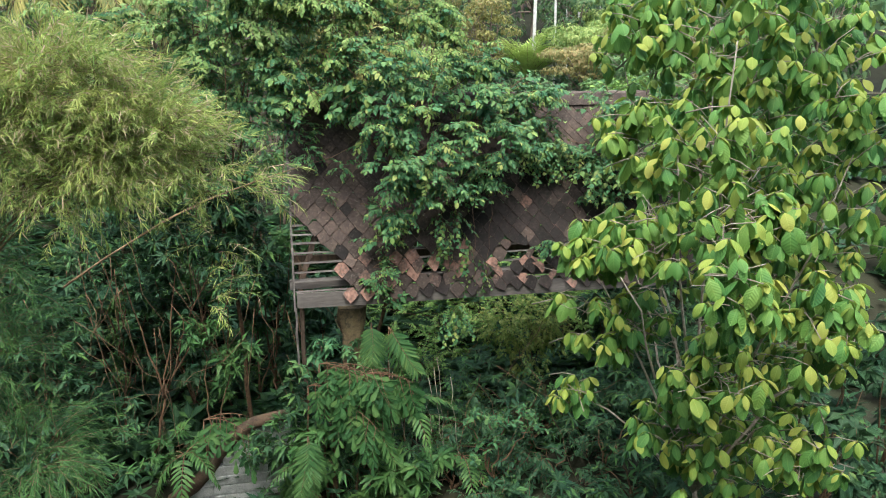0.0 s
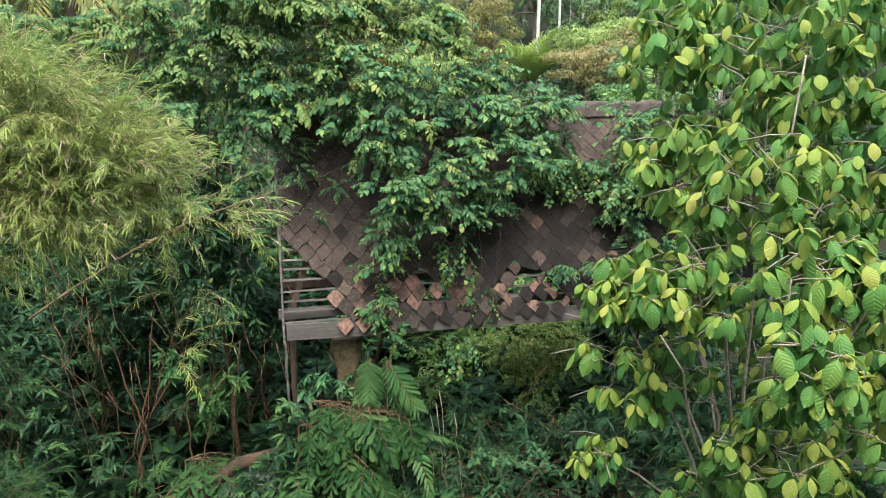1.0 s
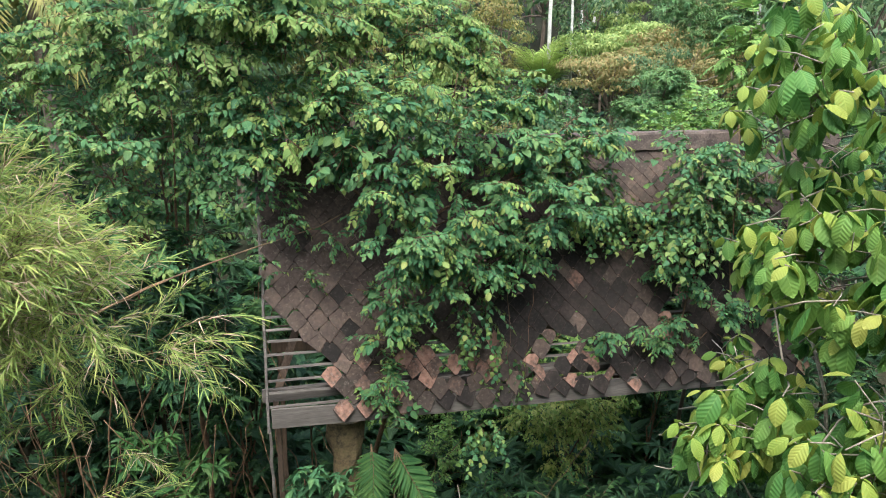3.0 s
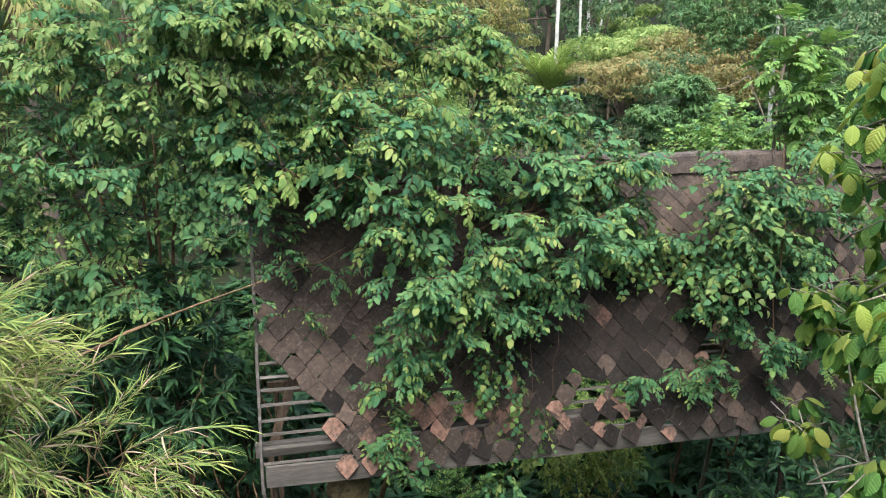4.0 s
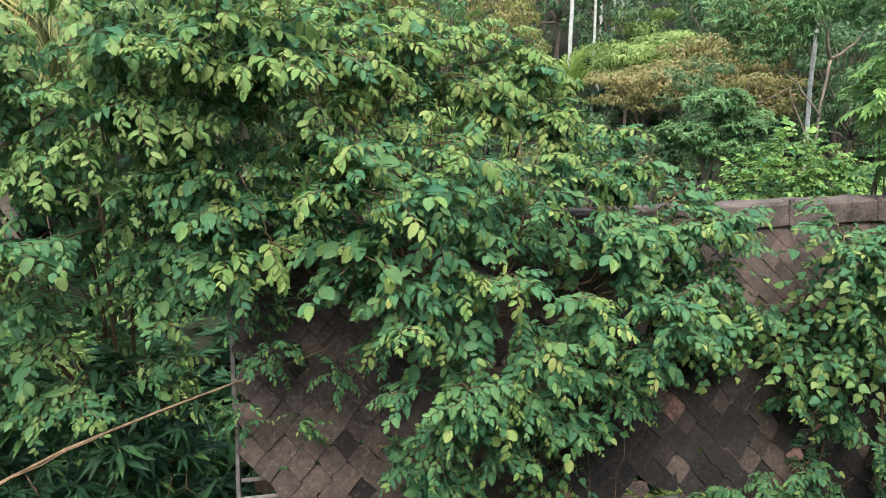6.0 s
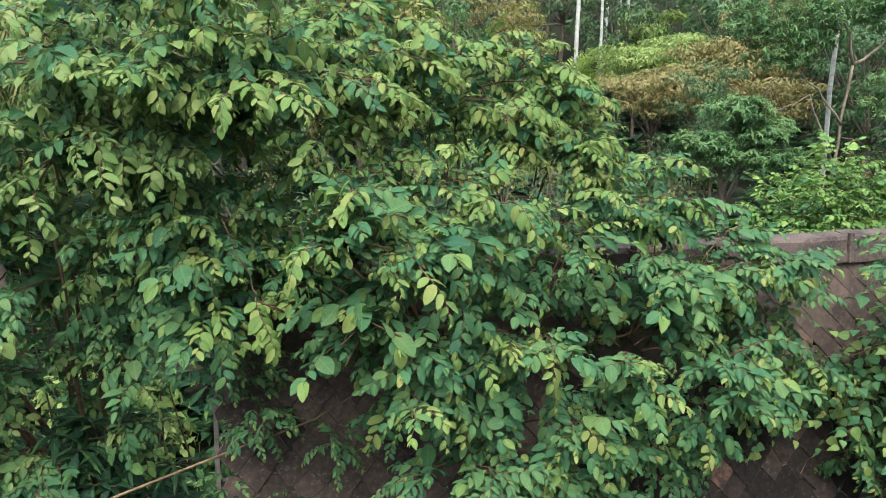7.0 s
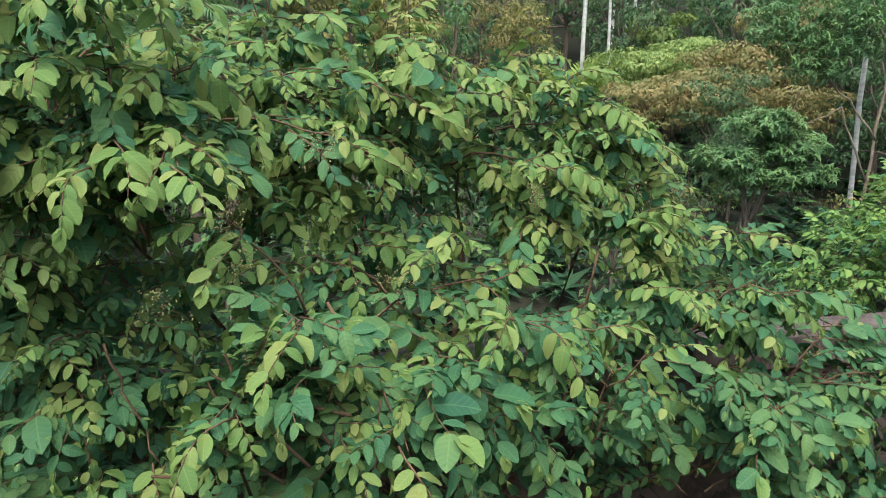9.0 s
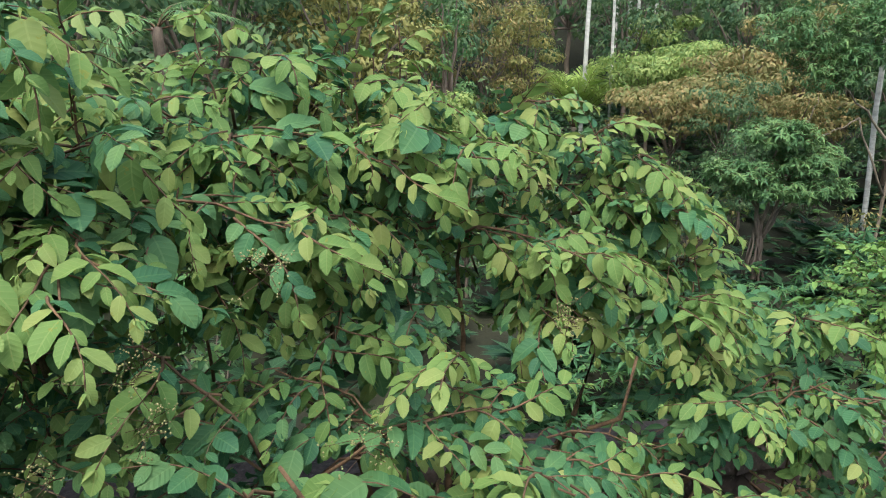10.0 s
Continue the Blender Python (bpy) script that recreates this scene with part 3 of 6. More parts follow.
def build_ground():
    a = np.concatenate([-np.geomspace(700, 14, 16), np.linspace(-13, 30, 62), np.geomspace(32, 700, 16)])
    b = np.concatenate([-np.geomspace(700, 15, 14), np.linspace(-14, 45, 80), np.geomspace(47, 700, 14)])
    gx, gy = np.meshgrid(a, b)
    v = np.stack([gx, gy, ground_z(gx, gy)], -1).reshape(-1, 3)
    n = len(a)
    i = np.arange(len(b) - 1)[:, None] * n + np.arange(n - 1)[None]
    i = i.ravel()
    t = np.concatenate([np.stack([i, i + 1, i + n + 1], -1), np.stack([i, i + n + 1, i + n], -1)])
    s = Soup()
    s.raw(v, t, v[:, :2] * 0.1, 0)
    tagged(new("ground", s.mesh("ground", [M_GROUND])), "dark damp soil with leaf litter under the trees", "ground", kind="structure")


build_ground()

# ---------------------------------------------------------------- the ruined hut
SLOPE = math.atan2(3.42, 1.06)
UP = np.array([0, math.cos(SLOPE), math.sin(SLOPE)])
OUT = np.array([0, -math.sin(SLOPE), math.cos(SLOPE)])
EAVE = np.array([0, -0.04, 4.10])
RIDGE_S = 3.42
ROOF_W = 8.4


def on_roof(x, s, n=0.0):
    return EAVE + np.array([x, 0, 0]) + UP * s + OUT * n


def roof_y(z):
    return EAVE[1] + (z - EAVE[2]) / math.tan(SLOPE)


def beam_mesh(name, a, b, w, h, material, up=(0, 0, 1), jag=0.006, cuts=6, seed=0):
    """A sawn or hewn timber from a to b, w wide and h high, with slightly uneven faces and eased edges."""
    rng = np.random.default_rng(seed)
    a, b = np.asarray(a, float), np.asarray(b, float)
    d = (b - a) / np.linalg.norm(b - a)
    side = np.cross(d, up)
    side /= np.linalg.norm(side)
    top = np.cross(side, d)
    e = min(w, h) * 0.12
    prof = [(-w / 2 + e, -h / 2), (w / 2 - e, -h / 2), (w / 2, -h / 2 + e), (w / 2, h / 2 - e), (w / 2 - e, h / 2), (-w / 2 + e, h / 2), (-w / 2, h / 2 - e), (-w / 2, -h / 2 + e)]
    bm = bmesh.new()
    rings = []
    for k in range(cuts + 1):
        c = a + (b - a) * k / cuts + side * rng.normal(0, jag) + top * rng.normal(0, jag)
        rings.append([bm.verts.new(c + side * (p + rng.normal(0, jag * 0.4)) + top * (q + rng.normal(0, jag * 0.4))) for p, q in prof])
    for r0, r1 in zip(rings, rings[1:]):
        for j in range(8):
            bm.faces.new((r0[j], r0[(j + 1) % 8], r1[(j + 1) % 8], r1[j]))
    bm.faces.new(rings[0][::-1])
    bm.faces.new(rings[-1])
    bmesh.ops.recalc_face_normals(bm, faces=bm.faces)
    me = bpy.data.meshes.new(name)
    bm.to_mesh(me)
    bm.free()
    me.materials.append(material)
    return me


def build_hut():
    rng = np.random.default_rng(21)
    hut = plant("hut", (4.0, 1.0, 0.2), "ruined wooden hut with a steep clay tile roof overgrown by climbers", "hut")
    # timbers
    part("fascia_board", beam_mesh("fascia_board", (0, 0.015, 4.135), (5.9, 0.015, 4.10), 0.035, 0.26, M_WOOD, cuts=14, jag=0.004, seed=1), hut, "silver-grey weathered board along the eave")
    part("fascia_board", beam_mesh("fascia_board", (5.92, 0.02, 4.09), (ROOF_W, 0.02, 4.06), 0.035, 0.25, M_WOOD, cuts=8, jag=0.005, seed=2), hut)
    part("wall_plate", beam_mesh("wall_plate", (-0.11, 0.24, 4.37), (ROOF_W, 0.24, 4.33), 0.07, 0.17, M_WOOD, cuts=12, jag=0.005, seed=3), hut, "grey plank behind the eave with its end sticking out")
    part("wall_plate", beam_mesh("wall_plate", (-0.05, 1.86, 4.35), (ROOF_W, 1.86, 4.33), 0.07, 0.17, M_WOOD_DARK, cuts=12, seed=4), hut)
    a, b = on_roof(-0.035, -0.12, -0.03), on_roof(-0.035, RIDGE_S + 0.02, 0.0)
    part("verge_pole", beam_mesh("verge_pole", a, b, 0.035, 0.05, M_WOOD, up=OUT, cuts=12, jag=0.006, seed=5), hut, "thin grey pole along the roof's side edge")
    part("ridge_beam", beam_mesh("ridge_beam", (-0.05, 1.02, 7.22), (ROOF_W, 1.02, 7.22), 0.07, 0.12, M_WOOD_DARK, cuts=8, seed=6), hut)
    for k, x in enumerate(np.arange(1.21, ROOF_W, 1.15)):
        part("rafter", beam_mesh("rafter", on_roof(x, 0.08, -0.12), on_roof(x, RIDGE_S - 0.05, -0.12), 0.055, 0.08, M_WOOD_DARK, up=OUT, cuts=6, seed=20 + k), hut)
        foot = np.array([x, 2.2, 4.15])
        part("rafter", beam_mesh("rafter", foot, (x, 1.08, 7.22), 0.055, 0.08, M_WOOD_DARK, up=(0, 1, 0.3), cuts=6, seed=40 + k), hut)
    part("brace", beam_mesh("brace", (0.08, 0.34, 4.36), (0.48, 0.60, 5.45), 0.10, 0.03, M_WOOD_DARK, up=(0, 1, 0), cuts=5, seed=60), hut, "slanting brown plank inside the open corner")
    for k in range(20):
        s = 0.20 + 0.16 * k
        sag = 0.012 * math.sin(k * 1.7)
        part("lath", beam_mesh("lath", on_roof(-0.02, s + sag, -0.035), on_roof(ROOF_W, s - sag, -0.035), 0.032, 0.022, M_WOOD, up=OUT, cuts=10, jag=0.005, seed=70 + k), hut)
    for k in range(0, 20, 2):
        z = 4.3 + 0.15 * k
        y = 2.16 - (z - 4.1) * 1.06 / 3.42
        part("lath", beam_mesh("lath", (0.0, y, z), (ROOF_W, y, z), 0.032, 0.022, M_WOOD_DARK, cuts=4, seed=100 + k), hut)
    for k, (x, y, top) in enumerate([(0.05, 0.24, 4.30), (8.2, 0.24, 4.26), (0.05, 1.86, 4.28), (8.2, 1.86, 4.26)]):
        part("post", beam_mesh("post", (x, y, 0.05), (x + 0.01, y, top), 0.07, 0.07, M_WOOD_DARK, up=(0, 1, 0), cuts=7, jag=0.008, seed=120 + k), hut)
    part("thin_post", beam_mesh("thin_post", (-0.03, -0.01, 2.9), (-0.035, -0.03, 4.02), 0.035, 0.04, M_WOOD, up=(0, 1, 0), cuts=5, jag=0.006, seed=140), hut)
    # mortar ridge
    seams = [-0.05, 1.30, 2.36, 3.42, 4.48, 5.54, 6.60, 7.66, ROOF_W]
    for k, (x0, x1) in enumerate(zip(seams, seams[1:])):
        bm = bmesh.new()
        prof = [(-0.145, -0.150), (-0.125, 0.055), (-0.10, 0.082), (0.10, 0.085), (0.125, 0.055), (0.145, -0.150), (0.105, -0.145), (0.06, 0.0), (-0.06, 0.0), (-0.105, -0.145)]
        rings = []
        for j in range(9):
            x = x0 + 0.006 + (x1 - x0 - 0.012) * j / 8
            rings.append([bm.verts.new((x, 1.01 + p + rng.normal(0, 0.005), 7.405 + q + rng.normal(0, 0.006))) for p, q in prof])
        n = len(prof)
        for r0, r1 in zip(rings, rings[1:]):
            for j in range(n):
                bm.faces.new((r0[j], r0[(j + 1) % n], r1[(j + 1) % n], r1[j]))
        bm.faces.new(rings[0][::-1])
        bm.faces.new(rings[-1])
        bmesh.ops.recalc_face_normals(bm, faces=bm.faces)
        me = bpy.data.meshes.new("ridge_cap")
        bm.to_mesh(me)
        bm.free()
        me.materials.append(M_CEMENT)
        part("ridge_cap", me, hut, "grey mossy mortar ridge" if k == 0 else "")
        if x0 > 0:
            part("ridge_collar", beam_mesh("ridge_collar", (x0, 0.862, 7.26), (x0 - 0.02, 0.885, 7.525), 0.05, 0.03, M_CEMENT, up=(0, 1, 0), cuts=4, jag=0.004, seed=150 + k), hut)

    # clay tiles: pointed plates laid in diamond courses
    def tile_mesh(name, outline, material):
        bm = bmesh.new()
        r = np.random.default_rng(len(bpy.data.meshes))
        rim = [(x + r.normal(0, 0.004), y + r.normal(0, 0.004)) for x, y in outline]
        top = [bm.verts.new((x * 0.955, y * 0.955, 0.009)) for x, y in rim]
        mid = [bm.verts.new((x, y, 0.004)) for x, y in rim]
        low = [bm.verts.new((x, y, -0.008)) for x, y in rim]
        n = len(rim)
        bm.faces.new(top)
        bm.faces.new(low[::-1])
        for u, w in ((top, mid), (mid, low)):
            for j in range(n):
                bm.faces.new((u[j], w[j], w[(j + 1) % n], u[(j + 1) % n]))
        bmesh.ops.recalc_face_normals(bm, faces=bm.faces)
        me = bpy.data.meshes.new(name)
        bm.to_mesh(me)
        bm.free()
        me.materials.append(material)
        me.materials.append(M_TILE_EDGE)
        for p in me.polygons:
            p.material_index = 1 if abs(p.normal.z) < 0.97 else 0
        return me

    full = [(0, -0.178), (0.150, -0.004), (0.055, 0.125), (-0.055, 0.125), (-0.150, -0.004)]
    chips = [full,
             [(-0.02, -0.172), (0.02, -0.165), (0.150, -0.004), (0.055, 0.125), (-0.055, 0.125), (-0.150, -0.004)],
             [(0, -0.178), (0.13, -0.03), (0.148, 0.01), (0.055, 0.125), (-0.055, 0.125), (-0.150, -0.004)],
             [(0, -0.178), (0.150, -0.004), (0.055, 0.125), (-0.055, 0.125), (-0.150, 0.01), (-0.12, -0.04)]]
    broken = [[(0.01, -0.178), (0.150, -0.004), (0.05, 0.06), (-0.02, -0.02), (-0.06, -0.09)],
              [(-0.01, -0.178), (0.05, -0.11), (0.02, 0.0), (-0.05, 0.07), (-0.150, -0.004)],
              [(0.0, -0.175), (0.09, -0.07), (0.07, 0.02), (-0.04, 0.05), (-0.150, -0.004)]]
    meshes = [tile_mesh("tile", o, M_TILE) for o in chips]
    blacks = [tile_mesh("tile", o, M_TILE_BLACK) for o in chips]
    reds = [tile_mesh("tile", o, M_TILE_RED) for o in chips]
    shards = [tile_mesh("tile", o, M_TILE_RED) for o in broken]
    holes = [(2.10, 0.76, 1.5), (2.20, 0.34, 0.9), (2.52, 0.37, 0.8), (2.58, 1.04, 0.9), (3.89, 0.74, 0.95), (3.78, 0.55, 0.95), (4.22, 0.37, 0.95), (4.67, 0.14, 0.9), (5.61, 1.08, 1.2), (1.72, 0.42, 0.8)]
    pinks = [(0.94, 0.11), (1.20, 0.09), (0.76, 0.50), (2.39, 0.21), (3.26, 0.85), (2.86, 0.13), (4.0, 0.62), (4.34, 0.22), (4.08, 0.22), (4.80, 0.05), (5.48, 1.0), (1.98, 0.6), (2.26, 0.6), (2.42, 0.38), (2.0, 0.5), (3.86, 0.66), (3.62, 0.42), (3.95, 0.45), (4.22, 0.32), (4.45, 0.3), (4.62, 1.75), (3.35, 0.3), (4.1, 0.72), (3.6, 0.8), (3.42, 0.55), (4.2, 0.55), (3.7, 0.45), (3.98, 0.3), (4.4, 0.42), (2.62, 0.62), (2.2, 0.62), (1.6, 0.32), (2.85, 0.55), (0.72, 0.55), (0.6, 0.78), (1.1, 0.36), (2.75, 0.42), (5.45, 1.85), (1.75, 0.62)]
    rest = []
    count = 0
    basis = np.stack([np.array([1.0, 0, 0]), UP, OUT], -1)
    for row in range(21):
        s = 0.11 + 0.146 * row
        for col in range(33):
            x = 0.10 + 0.265 * (col + 0.5 * (row % 2))
            if x > ROOF_W - 0.1:
                continue
            z = 4.1 + s * math.sin(SLOPE)
            if s > 2.72:
                continue
            if x < float(np.interp(s, (0.0, 0.2, 0.49, 0.85, 1.06, 1.37, 1.52), (0.86, 0.84, 0.74, 0.62, 0.40, 0.16, -0.1))) + rng.normal(0, 0.03):
                continue
            hole = min(abs(x - hx) / 0.1325 + abs(s - hs) / 0.146 - hr for hx, hs, hr in holes)
            if hole < 0:
                continue
            pink = min(((x - px) ** 2 + (s - ps) ** 2) ** 0.5 for px, ps in pinks)
            loose = 0.6 if hole < 0.8 or z < 4.4 else (0.42 if z < 5.4 and x < 1.5 else 0.18)
            if pink < 0.11:
                me = reds[count % 4] if x < 3.0 else shards[count % 3]
                loose = 0.3
            elif rng.random() < 0.02:
                me = reds[count % 4]
            # Right lower courses are mostly the dark tile: algae plus shade put into colour.
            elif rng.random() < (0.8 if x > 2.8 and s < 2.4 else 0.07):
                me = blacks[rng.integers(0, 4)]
            else:
                me = meshes[rng.integers(0, 4)]
            spin = rng.normal(0, 0.45 * loose)
            tilt = -0.075 + rng.normal(0, 0.12 * loose)
            m = Matrix([list(r) for r in basis]).to_4x4() @ Euler((tilt, rng.normal(0, 0.012), spin)).to_matrix().to_4x4()
            c = on_roof(x + rng.normal(0, 0.02 * loose + 0.004), s + rng.normal(0, 0.03 * loose + 0.004), 0.016 + 0.012 * rng.random())
            m = Matrix.Translation(Vector(c)) @ m @ Matrix.Scale(0.92 * rng.uniform(0.97, 1.04), 4)
            count += 1
            if x < 5.0 and row < 20 and len(hut.children) < 400 and not (x > 2.6 and row > 9):
                ob = part("tile", me, hut)
                ob.matrix_basis = m
            else:
                rest.append((me, m))
    for row in range(8):
        s = 2.64 + 0.106 * row
        for col in range(41):
            m = Matrix([list(r) for r in basis]).to_4x4() @ Euler((-0.07 + rng.normal(0, 0.01), 0, rng.normal(0, 0.02))).to_matrix().to_4x4()
            c = on_roof(0.08 + 0.205 * (col + 0.5 * (row % 2)), s, 0.02 + 0.008 * rng.random())
            rest.append((meshes[rng.integers(0, 4)], Matrix.Translation(Vector(c)) @ m @ Matrix.Scale(0.70, 4)))
    vs, fs, ms = [], [], []
    for me, m in rest:
        o = len(vs)
        vs += [m @ v.co for v in me.vertices]
        fs += [[o + i for i in p.vertices] for p in me.polygons]
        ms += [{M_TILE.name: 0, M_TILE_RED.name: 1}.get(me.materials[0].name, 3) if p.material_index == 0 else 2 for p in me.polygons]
    me = bpy.data.meshes.new("roofing")
    me.from_pydata(vs, [], fs)
    me.materials.append(M_TILE)
    me.materials.append(M_TILE_RED)
    me.materials.append(M_TILE_EDGE)
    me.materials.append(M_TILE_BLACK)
    me.polygons.foreach_set("material_index", ms)
    part("roofing", me, hut, "dark brown clay tiles in diamond courses", "stuff")
    # upper courses left on the back slope
    vs, fs = [], []
    for row in range(8, 21):
        for col in range(29):
            s, x = 0.13 + 0.16 * row, 0.1 + 0.29 * (col + 0.5 * (row % 2))
            if rng.random() < 0.1 + 0.5 * (row < 12):
                continue
            o = len(vs)
            q = on_roof(x, s, 0.02)
            for v in meshes[row % 4].vertices:
                w = q + UP * v.co.y + OUT * (v.co.z - 0.075 * v.co.y) + np.array([v.co.x, 0, 0])
                vs.append((w[0], 2.04 - w[1], w[2]))
            fs += [[o + i for i in p.vertices][::-1] for p in meshes[row % 4].polygons]
    me = bpy.data.meshes.new("roofing")
    me.from_pydata(vs, [], fs)
    me.materials.append(M_TILE)
    part("roofing", me, hut, "", "stuff")


build_hut()


# mossy stump of masonry under the eave
def build_stump():
    bm = bmesh.new()
    n, rows = 12, 15
    rng = np.random.default_rng(5)
    rings = []
    for k in range(rows):
        z = 0.1 + 3.75 * k / (rows - 1)
        r = float(np.interp(z, (0, 3.35, 3.5, 3.85), (0.22, 0.20, 0.24, 0.27)))
        rings.append([bm.verts.new((0.93 + r * (1 + rng.normal(0, 0.08)) * math.cos(6.283 * j / n), 0.42 + 0.8 * r * (1 + rng.normal(0, 0.08)) * math.sin(6.283 * j / n), z)) for j in range(n)])
    for r0, r1 in zip(rings, rings[1:]):
        for j in range(n):
            bm.faces.new((r0[j], r0[(j + 1) % n], r1[(j + 1) % n], r1[j]))
    bm.faces.new(rings[-1])
    bmesh.ops.recalc_face_normals(bm, faces=bm.faces)
    me = bpy.data.meshes.new("masonry_pillar")
    bm.to_mesh(me)
    bm.free()
    me.materials.append(M_STUMP)
    tagged(new("masonry_pillar", me), "mossy ochre masonry pillar under the eave", "pillar")


M_STUMP = rough_material("mossy_plaster", [(0.36, (0.04, 0.034, 0.022)), (0.64, (0.16, 0.125, 0.07))], 9, 40, moss=(0.03, 0.05, 0.018))
build_stump()


# ---------------------------------------------------------------- the old block wall in the thicket
def build_block_wall():
    wall = plant("block_wall", (-1.2, 0.3, 0.1), "grey concrete block wall with a curved clay coping", "wall")
    rng = np.random.default_rng(3)
    for row in range(10):
        for col in range(5):
            x = -2.25 + 0.4 * col + (0.2 if row % 2 else 0)
            z = 0.02 + 0.19 * row
            top = float(np.interp(x + 0.2, (-2.35, -2.0, -1.7, -1.45, -1.2, -0.9, -0.5), (0.45, 0.72, 1.02, 1.36, 1.66, 1.84, 1.92)))
            if z + 0.05 > top or x > -0.35:
                continue
            me = beam_mesh("block", (x, 0.32, z), (x + 0.394, 0.32, z), 0.14, 0.185, M_BLOCK, cuts=2, jag=0.003, seed=row * 7 + col)
            part("block", me, wall)
    line = [(-2.35, 0.30, 0.45), (-2.0, 0.30, 0.72), (-1.7, 0.30, 1.02), (-1.45, 0.30, 1.36), (-1.2, 0.30, 1.66), (-0.9, 0.30, 1.84), (-0.5, 0.30, 1.92), (-0.1, 0.30, 1.95)]
    s = Soup()
    s.raw(*tube(bend(line[0], line[-1], 0, 8) * 0 + np.array(line) + np.random.default_rng(4).normal(0, 0.018, (8, 3)), 0.13, 0.11, 8))
    part("coping", s.mesh("coping", [M_EARTH]), wall, "rounded brown clay coping")


build_block_wall()

# ---------------------------------------------------------------- the climbing shrub that buries the roof
SHRUB_MATS = [M_SHRUB, M_SHRUB_YOUNG, M_SHRUB_OLD, M_TWIG]
SHRUB = shoots(shrub_shoot, 6, 11, young=0) + shoots(shrub_shoot, 5, 17, n=12, length=0.36, young=2, size=0.082, droop=0.45) + shoots(shrub_shoot, 2, 20, n=8, young=1, size=0.135, width=0.6)
PLAIN = shoots(shrub_shoot, 5, 15, young=0, outline=PLAIN_LEAF) + shoots(shrub_shoot, 5, 18, n=12, length=0.36, young=2, size=0.082, droop=0.45, outline=PLAIN_LEAF) + shoots(shrub_shoot, 2, 21, n=8, young=1, size=0.13, width=0.6)
YOUNG = shoots(shrub_shoot, 7, 14, n=11, length=0.34, size=0.084, droop=0.5, young=9)
SMALL = shoots(shrub_shoot, 6, 12, n=11, length=0.34, size=0.085, droop=0.45, young=1, outline=PLAIN_LEAF)
PADDLE = shoots(paddle_shoot, 6, 19)
LOOSE = shoots(shrub_shoot, 6, 16, outline=COARSE_LEAF)
HEART = shoots(heart_shoot, 5, 13)


def thinned(blobs, k):
    return [(*b[:6], b[6] * k) for b in blobs]


def clear_of_roof(p):
    y = roof_y(p[2])
    if p[2] < 6.65 and p[0] < 1.18 and p[1] < 0.6:
        return False
    return not (p[2] < 7.52 and y - 0.06 < p[1] < 2.2) and p[0] > -0.5 or p[2] > 7.8


